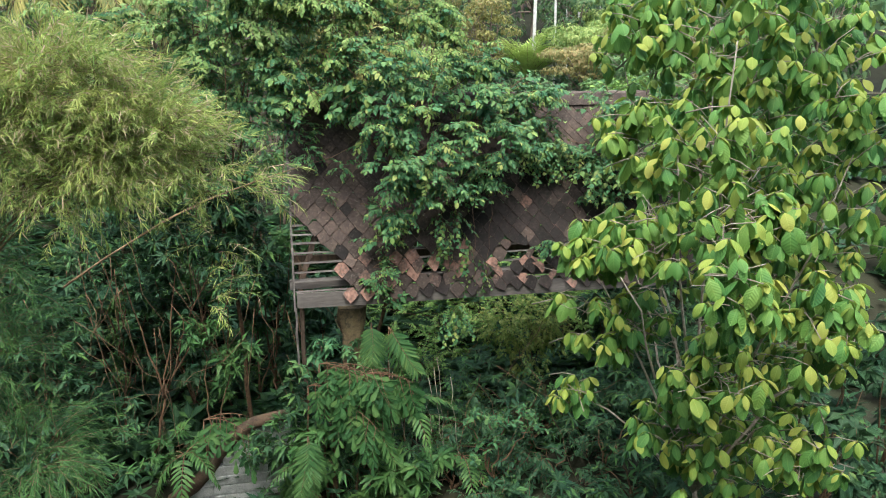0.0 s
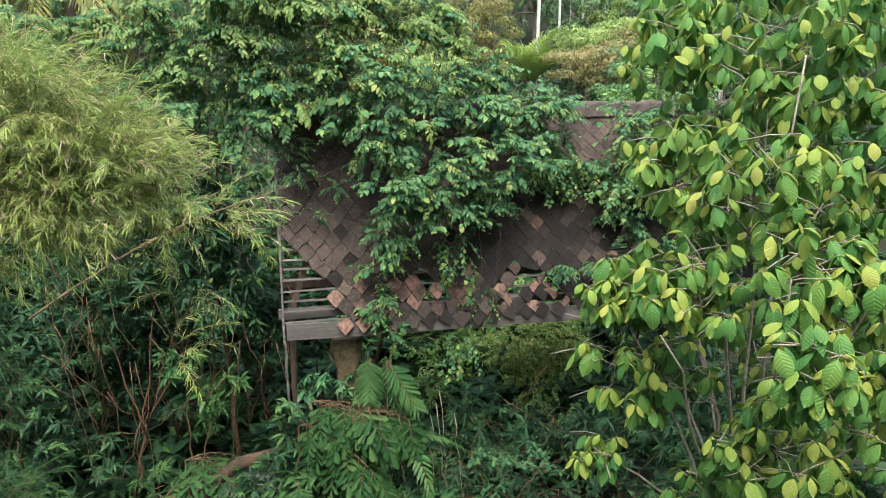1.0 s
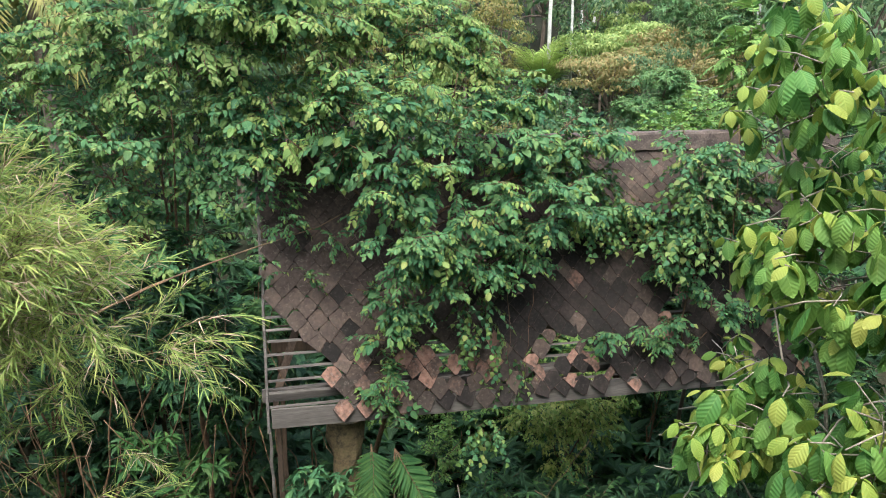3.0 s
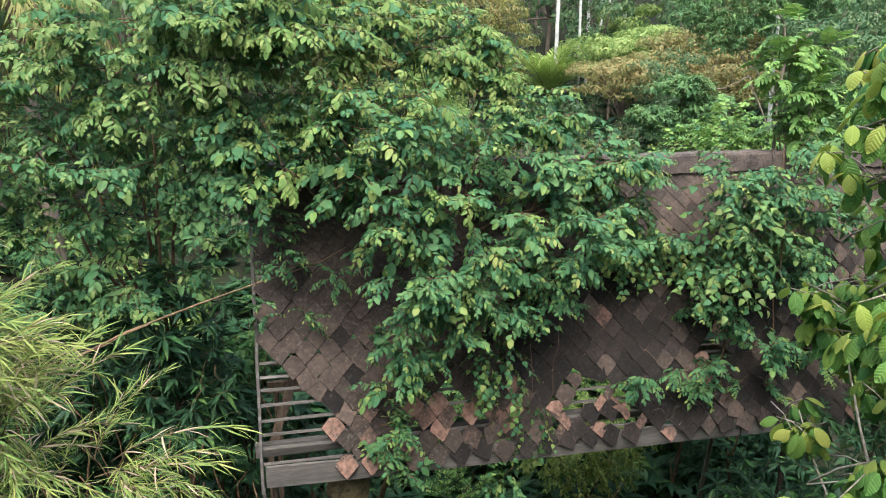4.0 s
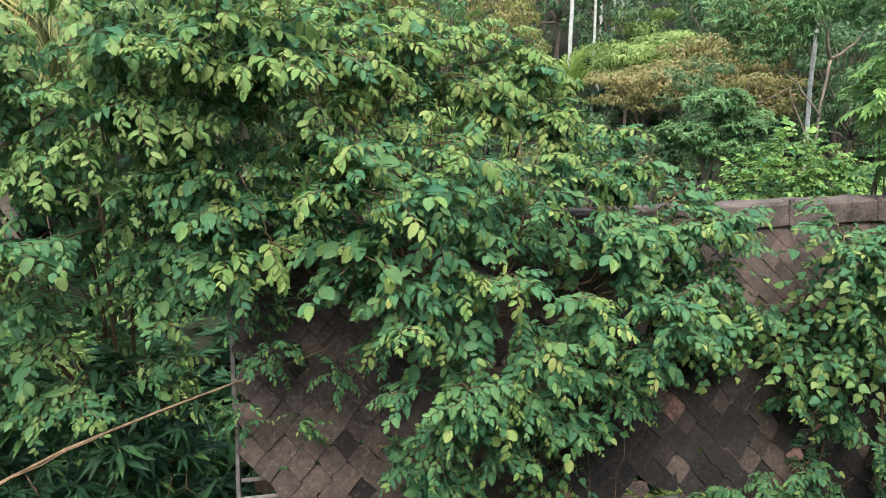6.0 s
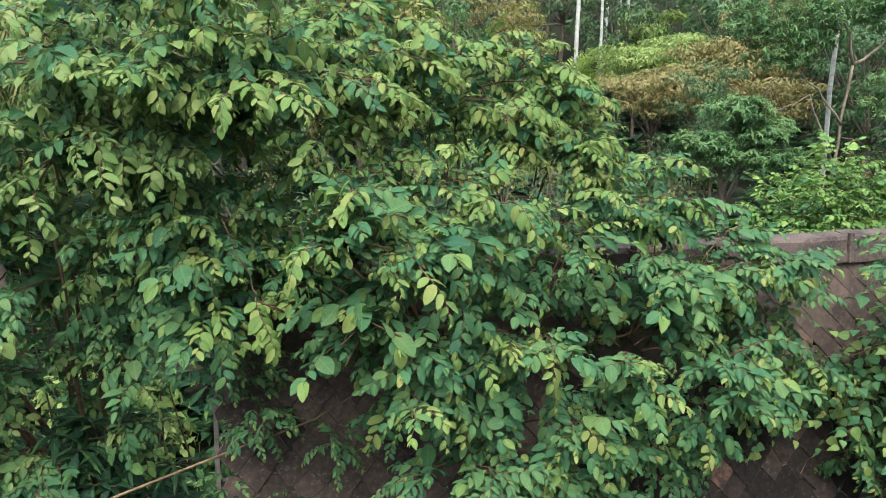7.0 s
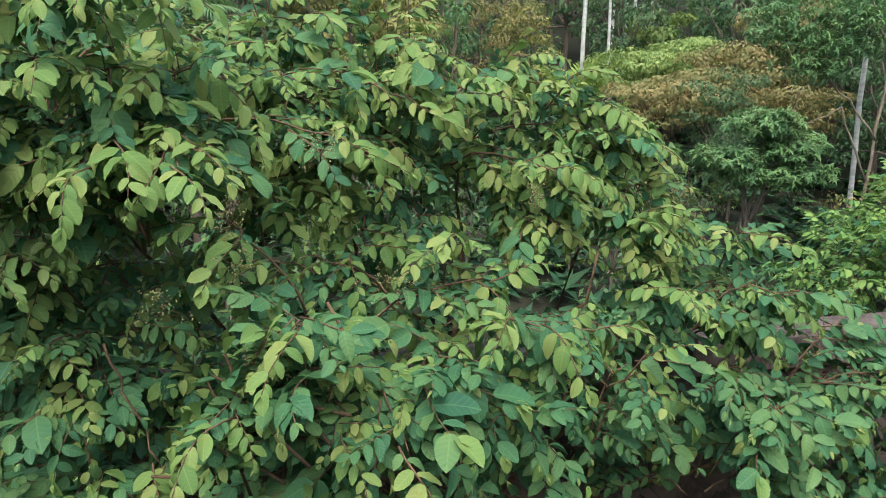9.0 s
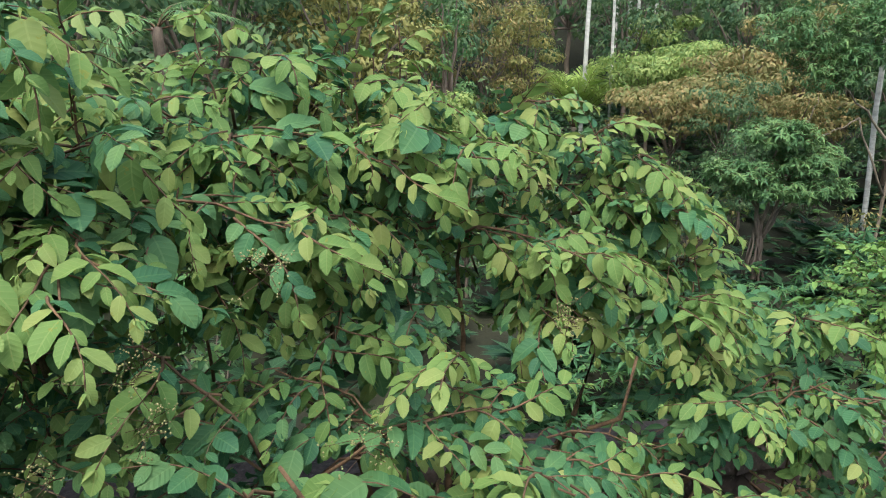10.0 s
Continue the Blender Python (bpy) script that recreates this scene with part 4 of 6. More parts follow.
def build_roof_shrub():
    ob = plant("climbing_shrub", (1.2, 0.95, 0.2), "rambling green climbing shrub with oval leaves smothering the tiled roof", "shrub")
    tips = [(0.4, -0.2, 7.6), (1.1, -0.3, 8.3), (1.9, 0.8, 8.9), (2.4, 0.2, 8.3), (3.1, 0.3, 7.9), (3.6, 0.1, 7.2), (1.4, -0.6, 6.9), (2.3, -0.4, 6.6), (0.1, 0.6, 8.6), (1.0, 0.9, 9.0), (2.9, 0.9, 8.7)]
    limbs(ob, "stem", (1.4, 2.5, 0.4), tips, M_TWIG, 0.045, 0.006, 3, 0.8)
    crown = [
        (1.10, 0.00, 8.00, 0.50, 0.45, 0.48, 190), (1.65, 0.15, 7.95, 0.60, 0.45, 0.42, 150), (0.30, 0.40, 8.85, 0.55, 0.48, 0.38, 140), (1.45, 0.85, 8.66, 0.80, 0.55, 0.40, 220),
        (2.25, 0.85, 8.72, 0.38, 0.35, 0.30, 170), (2.60, 1.00, 8.80, 0.20, 0.22, 0.22, 75), (3.30, 0.55, 8.02, 0.24, 0.22, 0.16, 48), (2.72, 0.75, 8.28, 0.24, 0.22, 0.26, 80), (3.15, 0.95, 7.95, 0.26, 0.22, 0.20, 60), (2.95, 0.40, 7.72, 0.55, 0.40, 0.33, 125), (3.60, 0.30, 7.40, 0.45, 0.30, 0.28, 110), (4.05, 0.45, 7.45, 0.35, 0.32, 0.25, 70), (0.10, 0.55, 7.80, 0.35, 0.25, 0.25, 60), (0.12, 0.45, 7.95, 0.32, 0.25, 0.28, 70), (0.15, 0.35, 7.45, 0.20, 0.15, 0.22, 22), (2.45, 0.25, 7.70, 0.38, 0.25, 0.26, 75), (-0.20, 0.70, 8.05, 0.35, 0.30, 0.25, 60),
        (1.45, -0.20, 7.25, 0.50, 0.35, 0.45, 140), (3.55, -0.10, 6.72, 0.40, 0.25, 0.26, 70), (3.95, 0.10, 6.50, 0.30, 0.18, 0.18, 26), (2.20, -0.10, 7.20, 0.60, 0.35, 0.50, 165), (3.00, 0.10, 6.95, 0.50, 0.30, 0.45, 110), (0.95, 0.90, 9.00, 0.60, 0.45, 0.28, 140), (1.75, 1.00, 8.93, 0.60, 0.45, 0.28, 130), (0.10, 0.30, 9.15, 0.45, 0.40, 0.32, 120), (0.35, 0.25, 9.40, 0.30, 0.30, 0.25, 50), (0.05, 0.60, 8.40, 0.30, 0.25, 0.30, 40), (0.75, 0.35, 7.55, 0.42, 0.20, 0.22, 75), (0.35, 0.55, 7.58, 0.35, 0.18, 0.18, 110),
    ]
    boughs(ob, "foliage", SHRUB, YOUNG, SHRUB_MATS, thinned(crown, 0.66), 31, (0, -0.6, 0.1), (0.55, 1.08), clear_of_roof, lambda p: p[1] < 0.2 and p[2] > 7.7, young_above=7.5, young_base=0.14, reach=1.0)
    sprigs = [(0.85, 0.60, 9.52), (1.38, 1.00, 9.58), (1.52, 1.20, 9.62), (1.66, 1.25, 9.66), (1.75, 0.90, 9.42), (2.08, 0.80, 9.26), (2.55, 1.00, 9.18), (2.90, 1.00, 9.02), (2.28, 1.24, 9.20), (1.88, 1.22, 9.10), (1.10, 0.80, 9.36), (1.42, 0.80, 9.42), (1.70, 0.90, 9.22), (0.56, 0.20, 9.55), (0.70, 0.60, 9.40), (2.45, 0.60, 8.90), (0.56, 0.25, 9.35), (0.35, 0.10, 9.20), (0.10, 0.30, 9.40), (0.80, 0.30, 9.05), (2.80, 0.50, 8.60), (3.40, 0.40, 8.15), (0.20, 0.70, 9.50)]
    rng = np.random.default_rng(35)
    pale = shoots(shrub_shoot, 1, 37, n=17, length=0.42, size=0.095, droop=0.15, young=17)
    leafy(ob, "pale_spray", pale, SHRUB_MATS, [(0.40, -0.06, 7.58), (0.44, -0.05, 7.56)], np.array([-1.35, -1.9]), np.array([-0.85, -0.8]), np.array([0.95, 0.75]), lambda p: True, "pale_spray", rng=rng)
    stem_part("spray_stem", [(bend((0.20, 0.10, 8.05), (0.40, -0.06, 7.58), 0.0, 8, 0.015, rng), 0.006, 0.004)], M_TWIG, ob, 5)
    stem_part("twig", [(bend((x + rng.normal(0, 0.1), y + 0.1, z - 0.8), (x, y, z - 0.12), 0, 6, 0.012, rng), 0.007, 0.003) for x, y, z in sprigs], M_TWIG, ob, 5)["kind"] = "stuff"
    P = np.array([(x + rng.normal(0, 0.015), y, z - 0.16 - 0.075 * k) for x, y, z in sprigs for k in range(9)])
    E = np.array([rng.normal(1.15, 0.2) if k < 2 else rng.normal(0.45, 0.25) for _ in sprigs for k in range(9)])
    leafy(ob, "sprig", YOUNG + SHRUB[:2], SHRUB_MATS, P, rng.uniform(0, 6.28, len(P)), E, rng.uniform(0.5, 0.85, len(P)), rng=rng)
    fringe = [
        (1.65, -0.35, 6.40, 0.32, 0.28, 0.40, 75), (2.25, -0.25, 6.40, 0.55, 0.28, 0.45, 110), (3.10, 0.00, 6.30, 0.55, 0.20, 0.30, 80),
        (1.56, -0.16, 5.75, 0.18, 0.14, 0.35, 48), (1.48, -0.10, 5.10, 0.12, 0.08, 0.35, 26), (1.47, -0.10, 4.45, 0.08, 0.05, 0.26, 16), (1.49, -0.12, 3.98, 0.06, 0.05, 0.16, 14), (2.05, -0.20, 5.85, 0.30, 0.14, 0.28, 42), (2.60, -0.15, 5.95, 0.30, 0.14, 0.24, 34), (3.55, 0.12, 6.45, 0.45, 0.16, 0.20, 35),
    ]
    boughs(ob, "hanging_foliage", PLAIN + SMALL, YOUNG, SHRUB_MATS, fringe, 32, (0, -0.5, -0.25), (0.6, 0.95), clear_of_roof, None, 7, bow=-0.05)
    grow(ob, "hanging_rosette", PADDLE, SHRUB_MATS, [(1.46, -0.06, 5.30, 0.10, 0.05, 0.30, 11), (1.46, -0.12, 4.75, 0.10, 0.04, 0.26, 12), (1.48, -0.14, 4.15, 0.07, 0.04, 0.26, 10), (1.30, -0.05, 5.75, 0.12, 0.06, 0.18, 6)], 38, (0.7, 1.0), 0.2, 0.3, 0.0, 0.7, face=(0, -0.9, 0.1))
    tufts = [(0.50, 0.28, 5.86, 0.10, 0.05, 0.10, 9), (0.05, 0.30, 5.95, 0.06, 0.05, 0.22, 10), (0.35, 0.35, 6.55, 0.25, 0.10, 0.18, 22), (0.85, 0.28, 6.35, 0.14, 0.06, 0.10, 10), (0.15, 0.45, 6.95, 0.22, 0.10, 0.25, 24)]
    grow(ob, "tuft", SMALL, SHRUB_MATS, tufts, 33, (0.5, 0.8), 0.2, 0.5, 0.1, 0.9, face=(0, -0.6, 0.2))

    for k, at in enumerate([(0.78, -0.30, 8.61), (0.79, -0.30, 8.46), (0.54, -0.30, 8.33), (1.32, -0.30, 8.37), (1.10, -0.30, 8.86), (1.90, -0.30, 8.68), (0.95, -0.45, 8.10)]):
        part("flower_panicle", panicle_mesh(k), ob, "loose panicle of tiny pale buds" if k == 0 else "").matrix_basis = Matrix.Translation(at)


def build_paddle_shrub():
    ob = plant("paddle_leaf_shrub", (0.9, 0.78, 7.0), "light green shrub with smooth paddle-shaped leaves growing through the climber", "shrub")
    limbs(ob, "stem", (0.9, 0.78, 7.0), [(0.95, -0.4, 8.1), (0.72, -0.4, 7.9), (1.0, -0.4, 7.6), (1.0, -0.5, 7.5)], M_TWIG, 0.014, 0.005, 41, 0.3)
    blobs = [(0.92, -0.52, 8.08, 0.20, 0.16, 0.26, 22), (0.70, -0.48, 7.90, 0.13, 0.12, 0.18, 13), (1.02, -0.60, 7.55, 0.12, 0.10, 0.12, 8), (0.35, 0.05, 8.75, 0.20, 0.18, 0.20, 10), (-0.75, 0.25, 8.55, 0.22, 0.15, 0.2, 9)]
    grow(ob, "foliage", PADDLE, SHRUB_MATS, blobs, 36, (0.85, 1.15), 0.2, 0.4, 0.35, 0.6, None, lambda p: True, face=(0, -0.8, 0.3))


def panicle_mesh(seed):
    """Thin branching stalks with tiny pale buds."""
    rng = np.random.default_rng(700 + seed)
    s = Soup()
    bud = (np.array([(1, 0, 0), (-1, 0, 0), (0, 1, 0), (0, -1, 0), (0, 0, 1), (0, 0, -1)], float), np.array([(0, 2, 4), (2, 1, 4), (1, 3, 4), (3, 0, 4), (2, 0, 5), (1, 2, 5), (3, 1, 5), (0, 3, 5)]), np.zeros((6, 2)), np.full(8, 1))
    s.raw(*tube([(0, 0.10, -0.05), (0, 0, 0), (0, -0.10, 0.02)], 0.002, 0.001, 3, 0))
    for i in range(13):
        a = np.array([0, 0.06 - 0.15 * i / 12, 0.0])
        b = a + np.array([rng.normal(0, 0.04), -0.02 - 0.02 * rng.random(), rng.normal(0.01, 0.035)])
        s.raw(*tube([a, b], 0.0011, 0.0008, 3, 0))
        p = b + rng.normal(0, 0.011, (6, 3))
        s.add(bud, p, rot(rng.uniform(0, 6, 6), 0, 0), rng.uniform(0.0025, 0.0045, 6))
    return s.mesh("flower_panicle", [M_TWIG, M_BUD])


M_BUD = rough_material("pale_bud", [(0.35, (0.15, 0.16, 0.06)), (0.65, (0.30, 0.29, 0.14))], 40, 90, relief=0.1)
build_roof_shrub()
build_paddle_shrub()


def build_heart_vine():
    ob = plant("heart_leaf_vine", (2.6, 0.05, 4.3), "thin yellowish vine with heart-shaped leaves trailing over the tiles", "vine")
    blobs = [(2.70, -0.10, 3.75, 0.20, 0.05, 0.25, 14), (2.75, 0.02, 5.05, 0.40, 0.06, 0.35, 18), (3.00, -0.02, 4.55, 0.30, 0.05, 0.25, 11), (2.55, -0.10, 5.55, 0.30, 0.12, 0.20, 14), (4.40, 0.52, 6.50, 0.35, 0.08, 0.12, 30), (5.00, 0.55, 6.42, 0.40, 0.08, 0.14, 40), (5.50, 0.55, 6.40, 0.25, 0.08, 0.14, 24), (4.05, 0.45, 7.05, 0.30, 0.10, 0.35, 42), (4.40, 0.40, 6.85, 0.30, 0.08, 0.35, 36), (4.30, 0.30, 6.45, 0.25, 0.07, 0.22, 20), (3.55, 0.40, 7.30, 0.30, 0.12, 0.20, 24)]
    grow(ob, "foliage", HEART, [M_SHRUB, M_SHRUB_YOUNG, M_SHRUB_OLD, M_TWIG], blobs, 41, (0.7, 1.1), 0.2, 0.3, -0.7, 1.0, face=(0, -0.5, -0.5))
    lines = [(bend((2.4 + 0.3 * k, -0.15, 6.0 - 0.1 * k), (2.6 + 0.22 * k, -0.08, 4.4), 0.05, 8, 0.03), 0.005, 0.003) for k in range(4)]
    stem_part("stem", lines, M_TWIG, ob, 5)


build_heart_vine()


def build_ridge_vine():
    ob = plant("ridge_vine", (6.0, 2.4, 0.3), "leafy climber spilling over the ridge and down the tiles", "vine")
    blobs = [
        (5.60, 0.20, 7.20, 0.42, 0.36, 0.38, 80), (5.75, 0.10, 6.70, 0.45, 0.30, 0.40, 75), (6.40, 0.30, 7.20, 0.45, 0.40, 0.45, 100), (6.30, 0.15, 6.30, 0.45, 0.25, 0.45, 90),
        (5.15, 0.15, 5.85, 0.35, 0.12, 0.18, 40), (5.75, 0.12, 5.70, 0.30, 0.12, 0.25, 40), (5.20, 0.05, 4.92, 0.40, 0.10, 0.18, 46), (4.55, 0.02, 4.90, 0.18, 0.06, 0.10, 14),
        (6.00, 0.00, 4.90, 0.40, 0.12, 0.45, 50), (6.90, 0.30, 6.60, 0.50, 0.35, 0.80, 110), (7.20, 0.05, 5.20, 0.60, 0.25, 0.80, 90), (4.85, 0.30, 6.45, 0.22, 0.10, 0.20, 20),
    ]
    boughs(ob, "foliage", PLAIN + SMALL, YOUNG, SHRUB_MATS, blobs, 51, (0, -0.5, 0.1), (0.6, 0.9), clear_of_roof, None, 7)
    hearts = [(5.62, 0.05, 7.10, 0.34, 0.14, 0.34, 34), (5.70, -0.05, 6.60, 0.36, 0.14, 0.34, 30), (5.30, 0.10, 6.30, 0.25, 0.10, 0.20, 18)]
    grow(ob, "broad_leaves", HEART, [M_SHRUB, M_SIDE_YOUNG, M_SHRUB_OLD, M_TWIG], hearts, 53, (0.95, 1.35), 0.2, 0.3, -0.5, 1.0, face=(0, -0.7, -0.2))
    lines = [(bend((6.02, -0.22, 6.15), (6.0, -0.20, 7.12), 0, 6, 0.006), 0.009, 0.007), (bend((5.6, 0.05, 4.6), (5.62, 0.25, 7.3), 0, 9, 0.03), 0.012, 0.008), (bend((5.6, 0.2, 6.8), (4.6, 0.3, 6.6), 0.05, 8, 0.02), 0.006, 0.003), (bend((6.3, 0.1, 4.5), (6.5, 0.6, 7.6), 0, 9, 0.04), 0.012, 0.006)]
    stem_part("stem", lines, M_TWIG, ob, 5)


build_ridge_vine()


# ---------------------------------------------------------------- tree beside the hut's open side
def build_side_tree():
    ob = plant("side_tree", (-1.0, 2.0, 0.3), "dense young tree with oval leaves beside the hut", "tree")
    tips = [(-0.5, 0.8, 8.9), (-1.4, 1.0, 8.6), (-2.0, 1.2, 8.1), (-0.9, 0.5, 7.9), (-1.8, 0.7, 7.3), (-0.2, 1.2, 9.2), (-2.6, 1.5, 8.2), (-1.2, 1.8, 9.1)]
    limbs(ob, "trunk", (-1.0, 2.0, 0.2), tips, M_TWIG, 0.05, 0.008, 8, 0.6)
    crown = [
        (-0.40, 0.75, 8.60, 0.60, 0.50, 0.50, 210), (-1.20, 0.90, 8.55, 0.65, 0.50, 0.50, 210), (-1.95, 1.10, 8.20, 0.65, 0.55, 0.55, 190), (-0.80, 0.80, 7.70, 0.60, 0.35, 0.45, 90), (-0.35, 0.85, 8.00, 0.50, 0.35, 0.40, 80), (-0.45, 0.95, 7.10, 0.30, 0.30, 0.45, 60),
        (-1.60, 0.80, 7.40, 0.65, 0.45, 0.50, 110), (-2.60, 1.30, 7.60, 0.60, 0.50, 0.60, 160), (0.00, 1.30, 9.05, 0.60, 0.50, 0.40, 150), (-0.90, 1.70, 9.10, 0.80, 0.50, 0.40, 150),
        (-3.00, 1.60, 8.60, 0.70, 0.60, 0.55, 150), (-1.20, 1.10, 6.70, 0.70, 0.40, 0.40, 110), (-2.30, 1.40, 6.50, 0.70, 0.40, 0.50, 110), (-0.50, 0.80, 9.20, 0.60, 0.45, 0.32, 110), (-1.30, 1.10, 9.05, 0.60, 0.50, 0.32, 100), (-1.30, 1.00, 6.20, 0.70, 0.35, 0.35, 90), (-2.50, 1.10, 5.90, 0.60, 0.35, 0.35, 70), (-3.20, 1.50, 7.00, 0.60, 0.50, 0.60, 110),
    ]
    boughs(ob, "foliage", PLAIN, YOUNG, [M_SIDE, M_SIDE_YOUNG, M_SHRUB_OLD, M_TWIG], thinned(crown, 0.80), 61, (0, -0.6, 0.1), (0.6, 1.08), lambda p: p[0] < -0.12 or p[2] > 7.7, lambda p: p[1] < 0.7 and p[2] > 7.4, young_above=7.4, young_base=0.28, reach=0.92)


build_side_tree()


# ---------------------------------------------------------------- coffee tree close to the camera
COFFEE = shoots(whorl_shoot, 8, 71, young=1) + shoots(whorl_shoot, 3, 72, ring=5, young=4) + shoots(whorl_shoot, 5, 73, ring=8, young=2) + shoots(whorl_shoot, 4, 76, ring=4, young=2, size=0.16)
COFFEE_MATS = [M_COFFEE, M_COFFEE_YOUNG, M_COFFEE_OLD, M_PALE_TWIG]


def build_coffee_tree():
    ob = plant("coffee_tree", (5.0, -4.5, 0.1), "tall coffee tree with drooping corrugated yellow-green leaves", "tree")
    tips = [(3.3, -4.3, 5.7), (3.0, -5.5, 6.0), (3.6, -5.3, 7.1), (3.7, -3.7, 8.2), (4.1, -5.0, 7.7), (3.6, -6.1, 6.6), (3.9, -5.6, 8.1), (4.6, -2.4, 5.7), (4.9, -2.2, 6.8), (4.4, -5.6, 5.6), (4.8, -5.4, 4.2), (3.0, -4.4, 4.4), (5.8, -5.0, 7.0), (5.8, -5.2, 5.0)]
    limbs(ob, "trunk", (5.0, -4.5, 0.0), tips, M_PALE_TWIG, 0.042, 0.006, 9, 0.5)
    crown = [
        (3.75, -3.90, 8.25, 0.50, 0.45, 0.55, 20), (4.25, -4.90, 8.15, 0.65, 0.70, 0.70, 34), (3.65, -4.40, 7.20, 0.45, 0.60, 0.50, 22), (3.95, -5.35, 7.20, 0.60, 0.55, 0.50, 26),
        (3.45, -4.25, 6.05, 0.45, 0.40, 0.45, 22), (3.05, -4.30, 5.95, 0.28, 0.25, 0.20, 9), (2.95, -4.30, 5.36, 0.08, 0.08, 0.08, 2), (3.16, -4.30, 4.92, 0.14, 0.10, 0.08, 3), (3.36, -4.30, 5.32, 0.12, 0.12, 0.12, 4), (3.35, -5.30, 6.30, 0.50, 0.50, 0.40, 22), (3.85, -6.05, 6.60, 0.50, 0.40, 0.40, 20), (3.55, -6.45, 6.10, 0.35, 0.25, 0.30, 10),
        (3.65, -4.60, 5.20, 0.50, 0.45, 0.45, 20), (3.10, -4.35, 4.35, 0.28, 0.22, 0.20, 8), (3.95, -5.70, 5.10, 0.55, 0.45, 0.50, 26), (4.00, -5.20, 4.15, 0.55, 0.45, 0.50, 24), (4.35, -5.60, 3.30, 0.60, 0.50, 0.50, 24), (4.70, -6.20, 5.60, 0.50, 0.35, 0.50, 18), (4.70, -6.10, 4.30, 0.50, 0.40, 0.50, 18),
        (5.00, -4.60, 7.30, 0.80, 0.90, 1.00, 44), (5.10, -4.60, 5.70, 0.80, 0.90, 1.00, 44), (5.20, -4.80, 4.10, 0.80, 0.80, 0.90, 36), (5.10, -4.60, 8.80, 0.90, 0.90, 0.50, 34), (6.00, -4.60, 6.50, 0.80, 0.90, 1.80, 70), (6.20, -3.60, 8.20, 0.90, 0.80, 0.90, 40), (6.30, -3.40, 4.60, 0.90, 0.80, 1.20, 50),
        (4.75, -2.50, 6.65, 0.40, 0.35, 0.30, 13), (4.62, -2.45, 5.60, 0.32, 0.25, 0.22, 9), (5.30, -2.60, 7.40, 0.50, 0.40, 0.60, 18), (5.30, -2.60, 6.10, 0.50, 0.40, 0.60, 18), (4.85, -2.80, 8.30, 0.45, 0.40, 0.45, 16), (4.35, -3.30, 8.60, 0.45, 0.40, 0.40, 15),
    ]
    grow(ob, "foliage", COFFEE, COFFEE_MATS, [(*b[:6], b[6] * 1.8) for b in crown], 74, (0.85, 1.25), 0.35, 0.15, 0.0, 0.5, None, lambda p: p[0] < 4.6, "leafy_shoot", face=(-0.3, -0.45, 0.25), roll=0.3)
    rng = np.random.default_rng(75)
    lines = []
    for x, y, z, rx, ry, rz, n in crown[:19] + crown[24:26]:
        for _ in range(2):
            a = np.array([x + 0.5, y + 0.15, z - 0.25]) + rng.normal(0, 0.12, 3)
            b = np.array([x, y, z]) + rng.normal(0, 0.6, 3) * np.array([rx, ry, rz]) + np.array([-0.25 * rx, -0.4 * ry, 0.0])
            lines.append((bend(a, b, rng.uniform(-0.05, 0.10), 7, 0.03, rng), 0.007, 0.003))
    stem_part("twig", lines, M_PALE_TWIG, ob, 5)["kind"] = "stuff"


build_coffee_tree()


# ---------------------------------------------------------------- bamboo
BAMBOO = shoots(bamboo_shoot, 10, 81)
BAMBOO_MATS = [M_BAMBOO, M_BAMBOO_DRY, M_CANE]


def build_bamboo():
    ob = plant("bamboo_clump", (-5.2, -3.4, 0.1), "feathery arching bamboo clump with pale yellow-green leaves", "bamboo")
    rng = np.random.default_rng(82)
    lines = []
    for k in range(16):
        tip = np.array([rng.uniform(-2.4, -0.5), rng.uniform(-4.5, -3.6), rng.uniform(6.7, 8.0)])
        foot = np.array([-5.2 + rng.normal(0, 0.3), -3.4 + rng.normal(0, 0.3), 0.1])
        s = np.linspace(0, 1, 14)[:, None]
        mid = np.array([foot[0] + 0.3 * (tip[0] - foot[0]), foot[1], tip[2] + 0.6])
        lines.append((foot * (1 - s) ** 2 + 2 * mid * s * (1 - s) + tip * s * s, 0.022, 0.004))
    stem_part("culm", lines, M_CANE, ob, 6)
    blobs = [
        (-2.00, -4.00, 7.70, 0.60, 0.35, 0.40, 360), (-1.35, -4.00, 7.25, 0.50, 0.32, 0.36, 270), (-2.35, -4.05, 7.15, 0.60, 0.35, 0.50, 260), (-1.70, -4.10, 6.95, 0.50, 0.30, 0.32, 180),
        (-3.00, -3.90, 7.60, 0.60, 0.40, 0.55, 190), (-0.88, -4.00, 6.90, 0.26, 0.20, 0.20, 60), (-2.20, -4.10, 6.65, 0.40, 0.25, 0.20, 30), (-0.45, -4.00, 6.75, 0.25, 0.12, 0.10, 16), (-0.70, -4.00, 6.20, 0.12, 0.10, 0.15, 7), (-0.86, -4.00, 5.60, 0.10, 0.10, 0.12, 5),
    ]
    grow(ob, "foliage", BAMBOO, BAMBOO_MATS, blobs, 83, (0.62, 0.92), 0.4, 0.6, 0.30, 0.7, face=(0.3, -0.2, 0.35))
    low = [(-2.80, -3.90, 3.95, 0.45, 0.40, 0.50, 90), (-3.20, -3.60, 5.00, 0.50, 0.50, 0.50, 70), (-3.00, -3.80, 5.90, 0.45, 0.40, 0.45, 60)]
    grow(ob, "lower_foliage", BAMBOO, [M_FROND, M_FERN, M_CANE], low, 84, (0.75, 1.15), 0.4, 0.6, 0.1, 0.8, face=(0.3, -0.2, 0.3))


build_bamboo()

